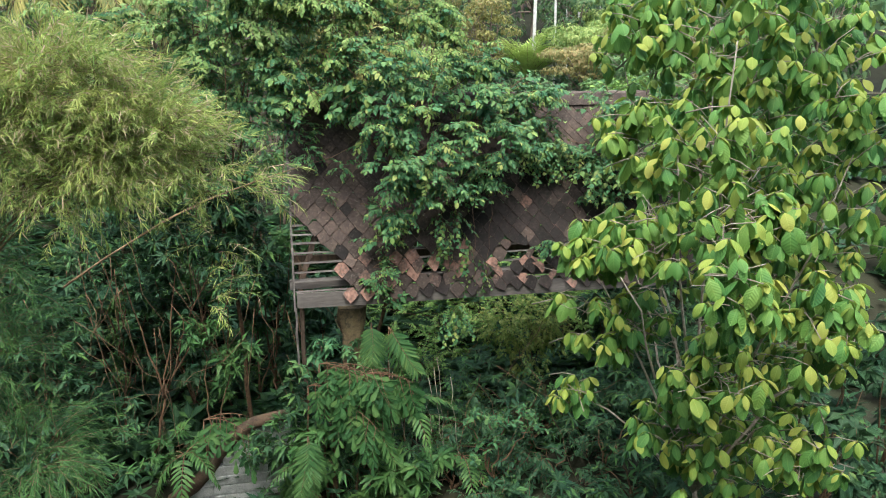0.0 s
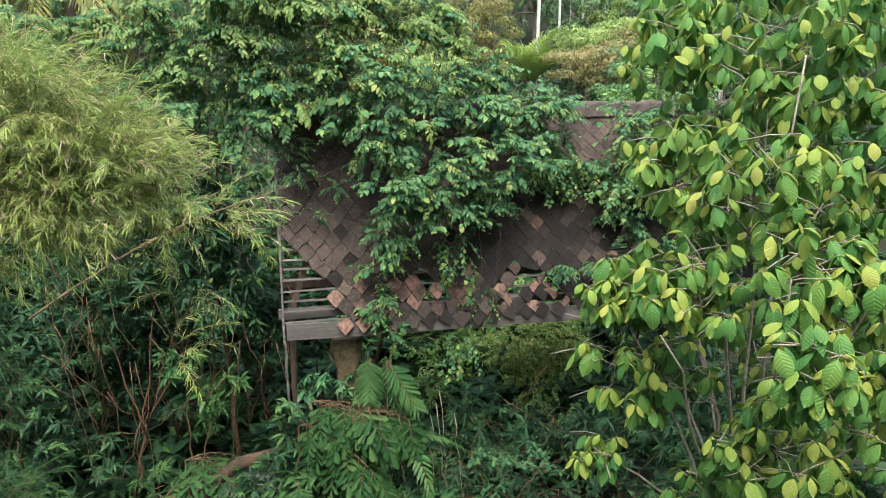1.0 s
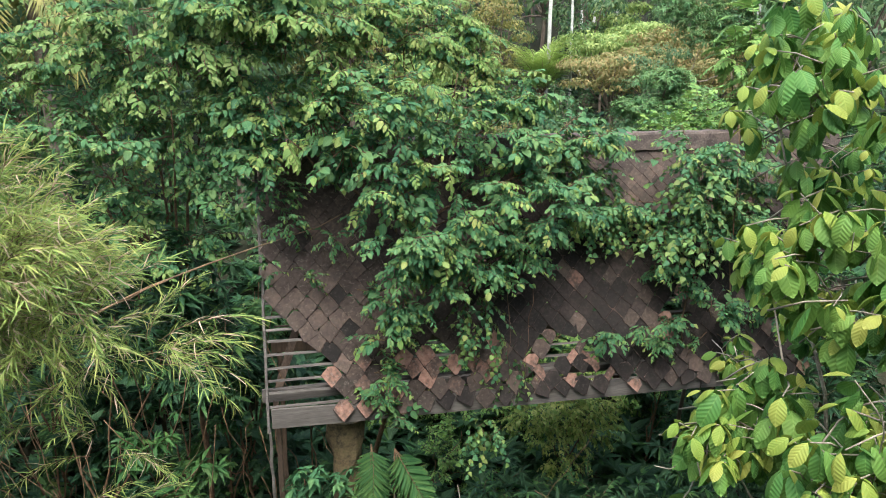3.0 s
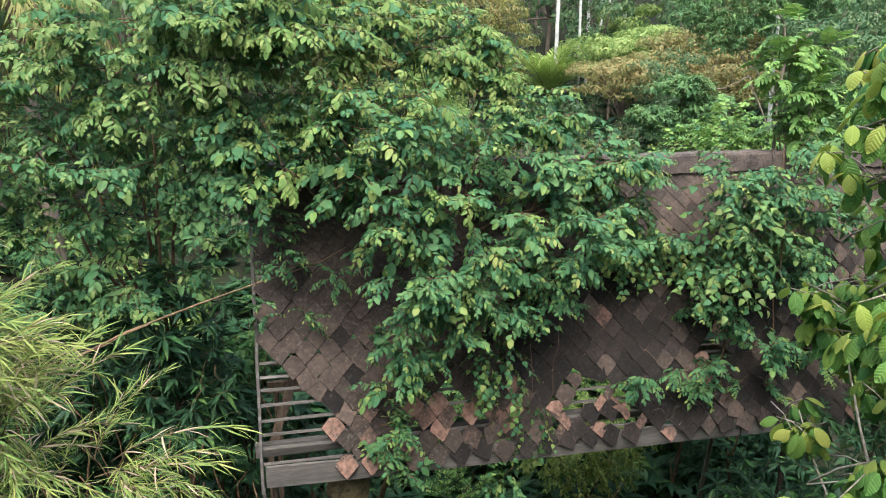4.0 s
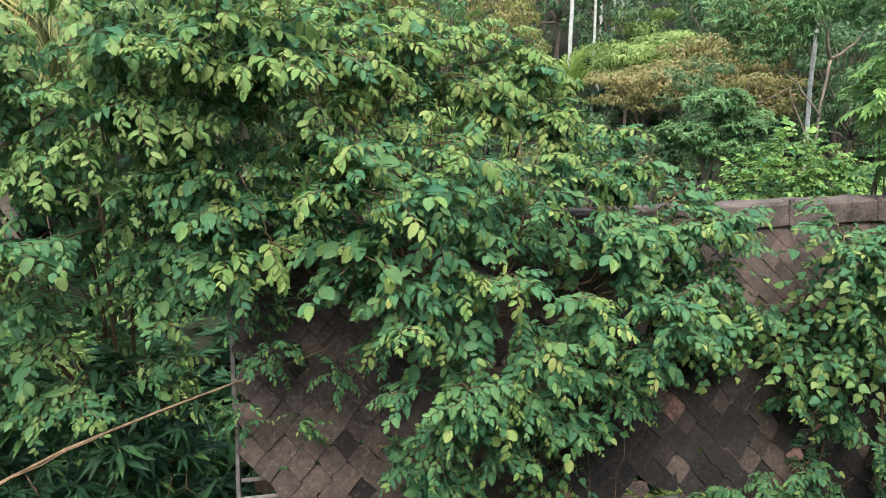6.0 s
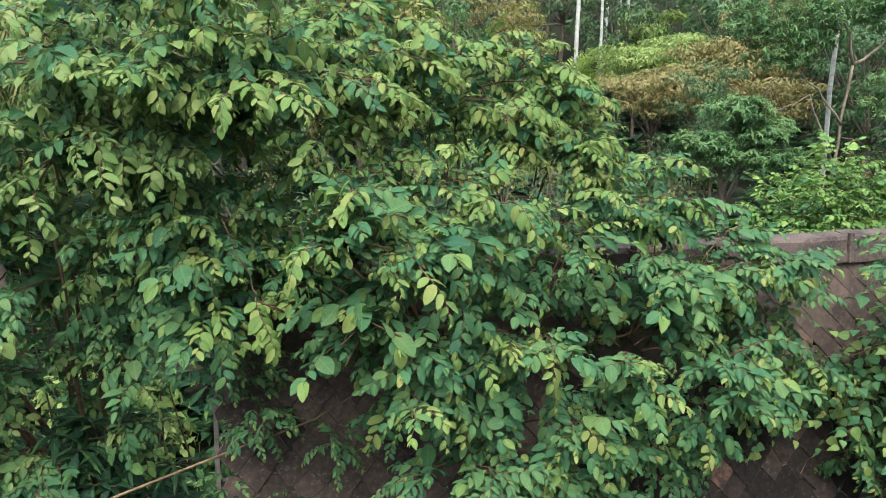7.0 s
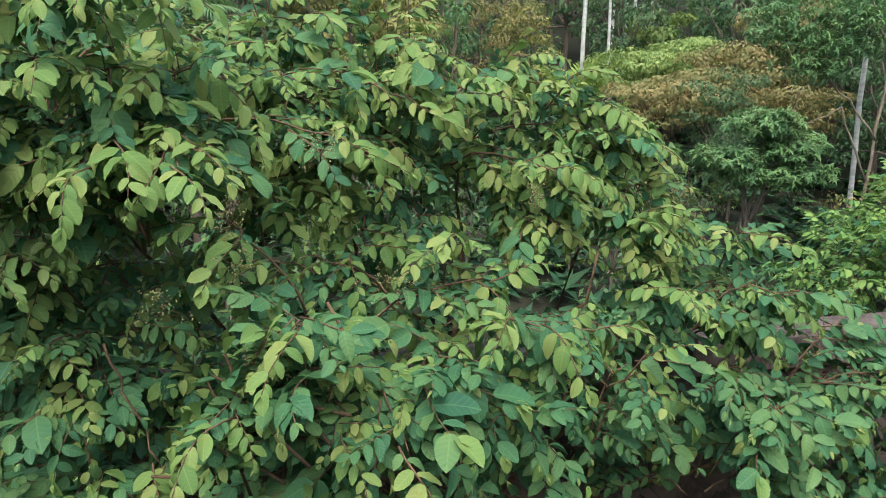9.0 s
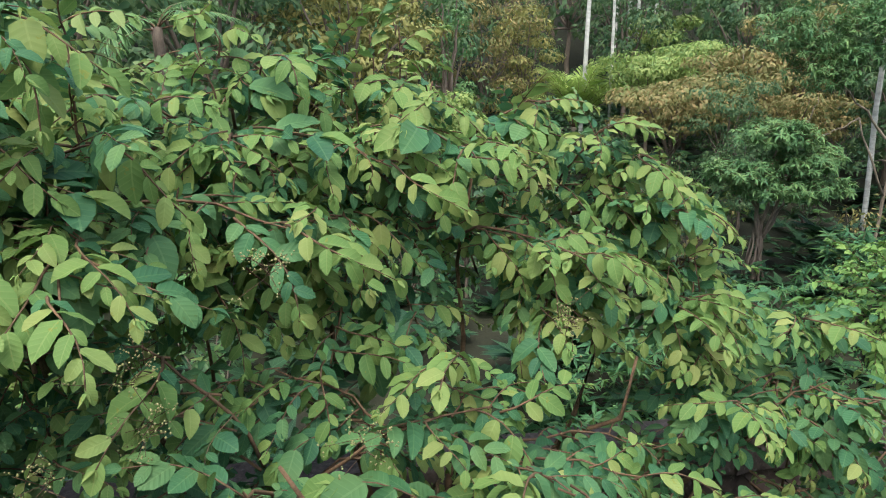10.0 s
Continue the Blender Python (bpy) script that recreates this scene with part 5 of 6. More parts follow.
# a long dead cane leaning across to the roof
cane = plant("dead_cane", (-4.2, 0.6, 3.6), "long orange-brown dead cane leaning on the roof", "cane")
stem_part("cane", [(np.array([(-3.6, 0.25, 4.55), (-3.0, 0.28, 4.95), (-1.97, 0.30, 5.56), (-1.32, 0.30, 5.86), (-0.6, 0.30, 6.11), (0.0, 0.33, 6.29), (0.69, 0.39, 6.47), (1.0, 0.44, 6.62)]), 0.019, 0.005), (bend((-2.4, 0.28, 5.32), (-0.9, 0.27, 6.03), -0.03, 8, 0.012), 0.009, 0.004)], M_CANE, cane, 6)


# ---------------------------------------------------------------- thicket below and around
ROSETTE = shoots(rosette_shoot, 6, 91) + shoots(rosette_shoot, 3, 92, n=12, size=0.24, width=0.24)
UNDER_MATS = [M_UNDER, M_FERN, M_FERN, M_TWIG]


def bush(at, label, blobs, seed, mats=None, tpls=None, size=(0.7, 1.2), **kw):
    ob = plant("bush", at, label, "bush")
    pts = [(b[0], b[1], b[2]) for b in blobs]
    limbs(ob, "stem", (at[0], at[1], at[2] - 0.1), pts, M_TWIG, 0.035, 0.006, seed, 0.4)
    grow(ob, "foliage", tpls or ROSETTE, mats or UNDER_MATS, blobs, seed, size, 0.3, 0.5, 0.0, 0.8, lambda p: p[2] > ground_z(p[0], p[1]) + 0.05 and not (-0.1 < p[0] < 8.4 and 0.0 < p[1] < 2.2 and p[2] > 3.9), **kw)
    return ob


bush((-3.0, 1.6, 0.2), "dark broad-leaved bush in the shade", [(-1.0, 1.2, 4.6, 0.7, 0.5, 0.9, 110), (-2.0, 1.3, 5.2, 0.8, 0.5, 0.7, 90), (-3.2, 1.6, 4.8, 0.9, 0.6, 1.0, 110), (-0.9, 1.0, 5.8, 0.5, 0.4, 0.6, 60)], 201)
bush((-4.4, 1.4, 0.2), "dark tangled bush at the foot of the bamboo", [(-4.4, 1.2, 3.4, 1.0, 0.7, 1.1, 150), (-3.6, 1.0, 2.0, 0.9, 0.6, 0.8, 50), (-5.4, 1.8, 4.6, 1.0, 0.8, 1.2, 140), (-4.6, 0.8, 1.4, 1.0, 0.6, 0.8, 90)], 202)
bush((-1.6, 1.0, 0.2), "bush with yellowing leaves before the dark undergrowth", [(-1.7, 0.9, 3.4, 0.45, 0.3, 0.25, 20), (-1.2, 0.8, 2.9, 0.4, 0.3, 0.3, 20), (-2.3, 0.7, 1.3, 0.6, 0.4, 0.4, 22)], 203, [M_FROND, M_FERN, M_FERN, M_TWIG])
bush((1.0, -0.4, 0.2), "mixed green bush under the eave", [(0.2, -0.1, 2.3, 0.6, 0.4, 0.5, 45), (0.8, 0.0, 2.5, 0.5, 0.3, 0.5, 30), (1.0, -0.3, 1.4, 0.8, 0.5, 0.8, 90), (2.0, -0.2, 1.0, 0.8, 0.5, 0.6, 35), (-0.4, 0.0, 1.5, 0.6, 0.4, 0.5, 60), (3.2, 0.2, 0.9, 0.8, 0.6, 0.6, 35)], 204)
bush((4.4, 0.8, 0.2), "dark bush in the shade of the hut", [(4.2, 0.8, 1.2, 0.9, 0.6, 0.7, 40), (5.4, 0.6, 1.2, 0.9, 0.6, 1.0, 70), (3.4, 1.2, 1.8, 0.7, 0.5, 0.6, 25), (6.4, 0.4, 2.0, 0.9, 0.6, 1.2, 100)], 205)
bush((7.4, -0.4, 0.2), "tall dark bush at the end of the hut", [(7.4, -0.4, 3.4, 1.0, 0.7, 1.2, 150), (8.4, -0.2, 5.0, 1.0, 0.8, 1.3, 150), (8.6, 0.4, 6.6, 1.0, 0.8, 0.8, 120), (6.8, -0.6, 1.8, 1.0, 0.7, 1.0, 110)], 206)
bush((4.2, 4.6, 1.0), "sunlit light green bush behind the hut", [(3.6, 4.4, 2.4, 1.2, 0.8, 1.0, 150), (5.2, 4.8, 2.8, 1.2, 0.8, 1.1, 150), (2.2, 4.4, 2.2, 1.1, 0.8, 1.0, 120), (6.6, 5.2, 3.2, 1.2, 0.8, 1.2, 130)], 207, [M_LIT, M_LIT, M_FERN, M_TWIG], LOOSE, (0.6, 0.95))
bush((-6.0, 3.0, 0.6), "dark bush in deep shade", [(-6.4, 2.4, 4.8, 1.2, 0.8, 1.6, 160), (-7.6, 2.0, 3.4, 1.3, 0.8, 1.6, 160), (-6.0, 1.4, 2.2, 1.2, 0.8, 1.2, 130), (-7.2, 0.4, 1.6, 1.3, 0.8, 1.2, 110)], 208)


def thicket(specs, label, seed, mats, tpls, size=(0.8, 1.3), dense=25):
    """One bush for each (x, y, top, spread): several leafy heads from the ground up to its top."""
    rng = np.random.default_rng(seed)
    for k, (x, y, top, w) in enumerate(specs):
        g = float(ground_z(x, y))
        blobs = []
        for j in range(6):
            z = g + (top - g) * (0.12 + 0.88 * j / 5) - 0.3
            blobs.append((x + rng.normal(0, 0.45 * w), y + rng.normal(0, 0.2), z, w * rng.uniform(0.5, 0.8), w * 0.55, max(0.35, (top - g) * 0.16), dense * w))
        bush((x, y, g), label, blobs, seed + k, mats, tpls, size, clump=5)


LONG_LEAF = shoots(rosette_shoot, 5, 94, n=9, size=0.30, width=0.27, fine=True)
BROAD = shoots(rosette_shoot, 6, 93, n=10, size=0.20, width=0.42)
thicket([(-0.5, 2.7, 6.5, 0.8), (-1.5, 2.6, 6.3, 0.9)], "shaded bush beside the hut's open end", 222, [M_FERN, M_UNDER, M_FERN, M_TWIG], BROAD, (0.7, 1.1))
thicket([(-2.0, 3.6, 7.6, 1.1), (-3.6, 3.4, 7.8, 1.2), (-5.2, 3.6, 7.6, 1.2), (-0.6, 3.8, 7.2, 1.0), (-6.8, 3.8, 8.0, 1.3)], "tall yellowish-green bush behind the side tree", 225, [M_FERN, M_SHRUB_YOUNG, M_FERN, M_TWIG], BROAD, (0.7, 1.1))
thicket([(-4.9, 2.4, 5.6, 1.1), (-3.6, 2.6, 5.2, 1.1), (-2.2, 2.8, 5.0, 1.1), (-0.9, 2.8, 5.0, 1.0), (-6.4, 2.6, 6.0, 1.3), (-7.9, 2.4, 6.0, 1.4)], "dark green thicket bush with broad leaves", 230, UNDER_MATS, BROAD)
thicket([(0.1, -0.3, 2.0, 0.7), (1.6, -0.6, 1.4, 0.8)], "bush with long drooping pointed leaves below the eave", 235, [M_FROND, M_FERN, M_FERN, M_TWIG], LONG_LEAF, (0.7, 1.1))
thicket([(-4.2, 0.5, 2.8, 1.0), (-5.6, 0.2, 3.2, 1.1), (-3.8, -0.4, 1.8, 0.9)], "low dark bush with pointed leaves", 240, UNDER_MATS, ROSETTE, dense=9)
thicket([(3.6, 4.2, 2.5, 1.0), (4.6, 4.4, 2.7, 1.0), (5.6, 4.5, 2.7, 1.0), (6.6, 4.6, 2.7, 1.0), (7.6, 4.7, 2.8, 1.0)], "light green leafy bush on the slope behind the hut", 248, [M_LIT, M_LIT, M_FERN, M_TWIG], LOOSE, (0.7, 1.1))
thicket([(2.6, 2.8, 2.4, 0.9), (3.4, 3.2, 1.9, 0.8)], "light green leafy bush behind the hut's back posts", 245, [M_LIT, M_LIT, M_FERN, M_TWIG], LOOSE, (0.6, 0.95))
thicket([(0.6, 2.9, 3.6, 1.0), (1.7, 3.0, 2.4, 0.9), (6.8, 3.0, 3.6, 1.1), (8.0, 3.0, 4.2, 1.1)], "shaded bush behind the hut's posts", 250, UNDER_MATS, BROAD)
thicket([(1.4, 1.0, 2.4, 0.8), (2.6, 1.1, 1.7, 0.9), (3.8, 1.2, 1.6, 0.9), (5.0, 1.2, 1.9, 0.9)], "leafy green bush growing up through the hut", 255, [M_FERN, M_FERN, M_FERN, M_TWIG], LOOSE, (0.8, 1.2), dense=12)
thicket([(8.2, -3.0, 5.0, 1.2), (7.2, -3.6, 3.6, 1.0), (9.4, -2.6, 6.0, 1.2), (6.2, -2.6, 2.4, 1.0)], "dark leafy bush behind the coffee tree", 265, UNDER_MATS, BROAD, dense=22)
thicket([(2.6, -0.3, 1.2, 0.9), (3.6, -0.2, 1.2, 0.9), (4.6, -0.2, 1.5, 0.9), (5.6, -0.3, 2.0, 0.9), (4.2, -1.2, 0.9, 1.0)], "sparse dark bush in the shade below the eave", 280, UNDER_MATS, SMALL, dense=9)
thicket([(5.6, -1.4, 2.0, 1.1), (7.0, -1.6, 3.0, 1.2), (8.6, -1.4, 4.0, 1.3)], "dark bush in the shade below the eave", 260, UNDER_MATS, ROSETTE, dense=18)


bush((3.3, -0.5, 0.2), "blue-green broad-leaved bush below the eave", [(2.75, -0.6, 2.02, 0.38, 0.25, 0.16, 9), (3.45, -0.6, 1.95, 0.45, 0.25, 0.18, 13), (4.0, -0.6, 1.68, 0.35, 0.25, 0.18, 9), (3.0, -0.7, 1.4, 0.4, 0.25, 0.25, 6)], 290, [M_SHRUB, M_UNDER, M_FERN, M_TWIG], PADDLE, (0.9, 1.2))
bush((0.4, -0.2, 0.2), "small blue-green bush before the masonry pillar", [(0.35, -0.10, 3.35, 0.35, 0.20, 0.20, 12), (0.92, -0.05, 3.15, 0.20, 0.10, 0.20, 9), (0.10, -0.20, 3.0, 0.30, 0.2, 0.2, 8)], 294, [M_SHRUB, M_UNDER, M_FERN, M_TWIG], BROAD, (0.7, 1.0))
# Paler bamboo leaf colour stands in for sunlight on this shaded bush.
bush((5.2, 3.0, 0.4), "fine-leaved bush behind the hut, sunlight put into its pale leaf colour", [(4.4, 2.6, 2.4, 0.45, 0.4, 0.5, 110), (5.1, 2.7, 2.4, 0.5, 0.4, 0.6, 130), (5.6, 2.7, 2.3, 0.4, 0.4, 0.7, 110), (5.0, 2.6, 1.6, 0.5, 0.4, 0.5, 80)], 292, [M_BAMBOO, M_BAMBOO, M_FERN, M_TWIG], SMALL, (0.6, 0.95))


def build_ground_cover():
    rng = np.random.default_rng(270)
    blade = leaf(0.36, ((0, 0), (0.4, 1.0), (1, 0)), fold=0.12, droop=0.35)
    tpls = []
    for k in range(5):
        s = Soup()
        for i in range(8):
            s.add(blade, [(0, 0, 0)], rot(i * 2.4 + rng.uniform(-0.3, 0.3), rng.uniform(0.0, 0.9), rng.uniform(-0.4, 0.4)), rng.uniform(0.13, 0.26), [0 if rng.random() < 0.8 else 1])
        tpls.append(s.merged())
    n = 3000
    x, y = rng.uniform(-10, 17, n), rng.uniform(-14, 14, n)
    z = ground_z(x, y) + rng.random(n) ** 2 * 0.5
    s = Soup()
    pick = rng.integers(0, 5, n)
    for k in range(5):
        w = pick == k
        s.add(tpls[k], np.stack([x, y, z], -1)[w], rot(rng.uniform(0, 6.28, w.sum()), 0 * x[w], 0 * x[w]), rng.uniform(0.8, 1.8, w.sum()))
    n = 2600
    x, y = rng.uniform(-14, 32, n), rng.uniform(5, 38, n)
    z = ground_z(x, y) + rng.random(n) ** 2 * 1.2
    for k in range(5):
        w = rng.random(n) < 0.22
        s.add(tpls[k], np.stack([x, y, z], -1)[w], rot(rng.uniform(0, 6.28, w.sum()), 0 * x[w], 0 * x[w]), rng.uniform(2.0, 4.0, w.sum()))
    n = 2600
    x, y = rng.uniform(-8, 10, n), rng.uniform(1.5, 8, n)
    z = ground_z(x, y) + rng.random(n) ** 1.5 * 0.9
    for k in range(5):
        w = rng.random(n) < 0.22
        s.add(tpls[k], np.stack([x, y, z], -1)[w], rot(rng.uniform(0, 6.28, w.sum()), 0 * x[w], 0 * x[w]), rng.uniform(1.4, 2.4, w.sum()))
    tagged(new("ground_cover", s.mesh("ground_cover", [M_UNDER, M_FERN])), "low dark green plants covering the ground", "undergrowth", kind="stuff")


build_ground_cover()
FROND = shoots(frond, 6, 95, length=1.1, leaflets=13, size=0.24, arch=0.75, width=0.22)
FROND_UP = shoots(frond, 4, 97, length=2.0, leaflets=26, size=0.5, arch=0.05, width=0.08, vee=0.9)
FROND_LONG = shoots(frond, 5, 96, length=2.4, leaflets=34, size=0.55, arch=0.6, width=0.07)


def frond_plant(name, at, label, n, seed, tpls, mats, size=(0.7, 1.1), el=(0.1, 0.9), trunk=None, az=None):
    ob = plant(name, at, label, "palm" if trunk else "fern")
    rng = np.random.default_rng(seed)
    a = np.arange(n) * 2.4 + rng.uniform(0, 0.6, n) if az is None else rng.uniform(az[0], az[1], n)
    e = rng.uniform(el[0], el[1], n)
    tu, pick, sz = rot(a, e, rng.uniform(-0.2, 0.2, n)), rng.integers(0, len(tpls), n), rng.uniform(size[0], size[1], n)
    cache = {}
    for i in range(n):
        k = int(pick[i])
        if k not in cache:
            s = Soup()
            s.raw(*tpls[k])
            cache[k] = s.mesh("frond", mats)
        f = new("frond", cache[k])
        f.parent = ob
        f.matrix_basis = Matrix([list(r) for r in tu[i]]).to_4x4() @ Matrix.Scale(float(sz[i]), 4)
    if trunk:
        x, y, z = at
        stem_part("trunk", [(bend((x + trunk[2], y, z - trunk[0]), (x, y, z + 0.05), 0, 10, 0.012, rng), trunk[1], trunk[1] * 0.85)], trunk[3], ob, 10)
    else:
        stem_part("crown_base", [(bend((at[0], at[1], float(ground_z(at[0], at[1])) - 0.1), at, 0, 7, 0.02, rng), 0.012 if name == "sword_fern" else 0.03, 0.012)], M_TWIG, ob, 6)
    return ob


FERN_MATS = [M_FROND, M_FROND, M_FROND, M_TWIG]
for k, (x, y, z, n) in enumerate([(1.75, -0.25, 2.2, 7), (0.0, -0.3, 1.3, 8), (-2.1, 0.4, 1.3, 9), (2.8, -0.2, 1.0, 8), (1.1, -0.4, 1.6, 7)]):
    frond_plant("fern", (x, y, z), "green fern with drooping feathered fronds below the eave", n, 300 + k, FROND, FERN_MATS, (0.55, 0.9), (-0.5, 0.5))
def hanging_frond(rng, length=0.8, leaflets=17, size=0.26, width=0.12, wedge=False):
    """A flat drooping frond along +x: two even ranks of leaflets, slender, or wedge-shaped with blunt ragged ends."""
    s = Soup()
    k = np.linspace(0, 1, 9)
    line = np.stack([k * length, 0.05 * length * np.sin(k * 2.6) * rng.choice((-1, 1)), -0.10 * length * k ** 2], -1)
    s.raw(*tube(line, 0.007, 0.002, 4, 3))
    shape = ((0, 0.1), (0.3, 0.45), (0.6, 0.85), (0.82, 1.0), (0.93, 0.7), (1, 0.25)) if wedge else ((0, 0.35), (0.3, 1.0), (0.7, 0.8), (1, 0))
    for i in range(leaflets):
        q = 0.12 + 0.86 * (i + 0.5) / leaflets
        p = np.array([np.interp(q, k, line[:, c]) for c in range(3)])
        for side in (-1, 1):
            tpl = leaf(width * rng.uniform(0.85, 1.2), shape, fold=0.15, droop=rng.uniform(0.05, 0.3))
            s.add(tpl, [p], rot(side * (1.15 - 0.55 * q + rng.normal(0, 0.06)), rng.normal(-0.05, 0.1), side * rng.uniform(0.0, 0.35)), size * (0.55 + 0.5 * math.sin(math.pi * min(0.9, 0.2 + 0.75 * q))) * rng.uniform(0.9, 1.1), [0])
    if wedge:
        s.add(leaf(width * 1.3, shape, fold=0.12, droop=0.2), [line[-1]], rot(0.0, -0.1, 0.0), size * 1.0, [0])
    return s.merged()


def fishtail_frond(rng, length=0.95, pinnae=6):
    """An arching stalk from which flat leafy rows with wedge-shaped leaflets hang."""
    s = Soup()
    k = np.linspace(0, 1, 9)
    way = rng.choice((-1, 1))
    line = np.stack([way * k * length, -0.15 * k, 0.30 * length * k - 0.62 * length * k ** 2], -1)
    s.raw(*tube(line, 0.012, 0.004, 5, 3))
    for i in range(pinnae):
        q = 0.15 + 0.85 * (i + 0.5) / pinnae
        p = np.array([np.interp(q, k, line[:, c]) for c in range(3)])
        row = hanging_frond(rng, rng.uniform(0.45, 0.68), 4, rng.uniform(0.22, 0.28), 0.32, True)
        s.add(row, [p], rot(-1.57 + 0.35 * way + rng.normal(0, 0.3), rng.normal(-1.15, 0.15), rng.normal(0, 0.3)), rng.uniform(0.85, 1.1))
    return s.merged()


FERN_LEAF = [M_HANGING, M_HANGING, M_HANGING, M_TWIG]
LONG_FERN = shoots(hanging_frond, 4, 99)
frond_plant("sword_fern", (1.22, -0.02, 3.66), "sword fern with long hanging light green fronds", 4, 320, LONG_FERN, FERN_LEAF, (0.85, 1.05), (-1.25, -0.9), az=(-2.2, -1.5))
frond_plant("sword_fern", (1.52, -0.05, 3.58), "sword fern with long hanging light green fronds", 5, 321, LONG_FERN, FERN_LEAF, (0.95, 1.2), (-1.15, -0.7), az=(-1.3, -0.5))
frond_plant("sword_fern", (0.05, -0.75, 2.05), "sword fern with long hanging dark green fronds", 5, 322, LONG_FERN, FERN_MATS, (0.9, 1.2), (-1.2, -0.7), az=(-2.3, -0.9))
frond_plant("sword_fern", (1.15, -0.55, 2.15), "sword fern with long hanging dark green fronds", 4, 323, LONG_FERN, FERN_MATS, (0.8, 1.1), (-1.2, -0.7), az=(-1.7, -0.7))
FISHTAIL = shoots(fishtail_frond, 6, 330)
for k, (x, y, z, n) in enumerate([(0.45, -0.30, 3.00, 4), (0.10, -0.35, 2.75, 3), (0.85, -0.35, 2.80, 4), (0.50, -0.45, 2.40, 3), (0.30, -0.40, 3.15, 2), (-1.75, 0.55, 1.85, 3)]):
    frond_plant("fishtail_palm", (x, y, z), "fishtail palm with drooping wedge-shaped leaflets below the eave", n, 331 + k, FISHTAIL, FERN_LEAF, (0.75, 1.05), (-0.1, 0.35), az=(-0.6, 0.3))

# pale roots that hang below the eave
rr = np.random.default_rng(97)
roots = plant("hanging_roots", (1.9, -0.1, 0.3), "thin pale roots hanging in the shade below the eave", "roots")
stem_part("root", [(bend((x, -0.1, rr.uniform(2.5, 3.2)), (x + rr.normal(0.1, 0.2), -0.3, rr.uniform(0.6, 1.5)), rr.uniform(-0.05, 0.1), 8, 0.03, rr), 0.007, 0.004) for x in (1.50, 1.56, 1.66, 1.95, 2.05, 2.2, 2.3, 2.35, 2.6)], M_PALE_TWIG, roots, 4)

# hanging dry vines and roots
tangle = plant("dry_vines", (-2.4, 0.6, 0.3), "tangle of thin dry brown vines", "vine")
rv = np.random.default_rng(98)
vines = []
for k in range(48):
    x = rv.uniform(-4.5, 0.0) if k < 42 else rv.uniform(1.8, 4.5)
    y = rv.uniform(0.3, 1.0) if k < 42 else rv.uniform(-0.4, 0.5)
    z = rv.uniform(2.6, 5.6) if k < 42 else rv.uniform(1.8, 3.4)
    vines.append((bend((x, y, z), (x + rv.normal(0, 0.7), y + rv.normal(0, 0.2), max(0.3, z - rv.uniform(0.8, 2.6))), rv.uniform(-0.1, 0.3), 8, 0.04, rv), 0.007, 0.003))
stem_part("vine", vines, M_TWIG, tangle, 4)


# ---------------------------------------------------------------- the wood on the slope behind
def crown_mesh(name, lobes, material, seed, size=0.2, n=2600, width=0.45):
    """A crown of leafy heads; the blades lie roughly on each head's skin and hang at their tips."""
    rng = np.random.default_rng(seed)
    tpl = leaf(width, ((0, 0), (0.4, 1.0), (1, 0)), fold=0.12, droop=0.3)
    total = sum(l[3] * l[4] for l in lobes)
    s = Soup()
    for x, y, z, a, b, c in lobes:
        k = int(n * a * b / total)
        d = rng.normal(size=(k, 3))
        d[:, 2] = np.where(d[:, 2] < 0, d[:, 2] * 0.6, d[:, 2])
        d /= np.linalg.norm(d, axis=1)[:, None]
        r = (0.78 + 0.24 * rng.random(k)) * noise_clumps(d, rng)
        p = np.array([x, y, z]) + d * r[:, None] * np.array([a, b, c])
        up = d + np.array([0, 0, 0.5]) + rng.normal(0, 0.38, (k, 3))
        up /= np.linalg.norm(up, axis=1)[:, None]
        ax = d * np.array([1, 1, 0.2]) + np.array([0, 0, -0.3]) + rng.normal(0, 0.5, (k, 3))
        ax -= up * np.sum(ax * up, axis=1)[:, None]
        ax /= np.linalg.norm(ax, axis=1)[:, None]
        s.add(tpl, p, np.stack([ax, np.cross(up, ax), up], -1), size * rng.uniform(0.6, 1.3, k))
    return s.mesh(name, [material])


def noise_clumps(d, rng):
    """Bulges and dents of a crown: several random bumps on the sphere."""
    k = rng.normal(size=(14, 3))
    k /= np.linalg.norm(k, axis=1)[:, None]
    return 0.72 + 0.42 * np.max(np.clip((d @ k.T - 0.72) / 0.28, 0, 1) ** 0.6, axis=1)


def forest_tree(name, label, material, seed, height=8.0, spread=2.4, size=0.2, n=3200, bark=None, group="trees on the slope", width=0.45, low=0.2):
    rng = np.random.default_rng(seed)
    ob = plant(name, (0, 0, 0), label, "tree", group)
    lobes, tips = [], []
    for k in range(15):
        a, r = k * 2.4, spread * rng.uniform(0.25, 0.85)
        z = height * (low + (0.95 - low) * ((k + 0.5) / 15) ** 0.8)
        lobes.append((r * math.cos(a), r * math.sin(a), z, spread * rng.uniform(0.32, 0.56), spread * rng.uniform(0.32, 0.56), height * rng.uniform(0.045, 0.075)))
        tips.append((r * math.cos(a), r * math.sin(a), z))
    limbs(ob, "trunk", (0, 0, -0.4), tips, bark or M_BARK, 0.028 * height ** 0.8, 0.015, seed, 0.55)
    part("crown", crown_mesh("crown", lobes, material, seed, size, n, width), ob)
    return ob


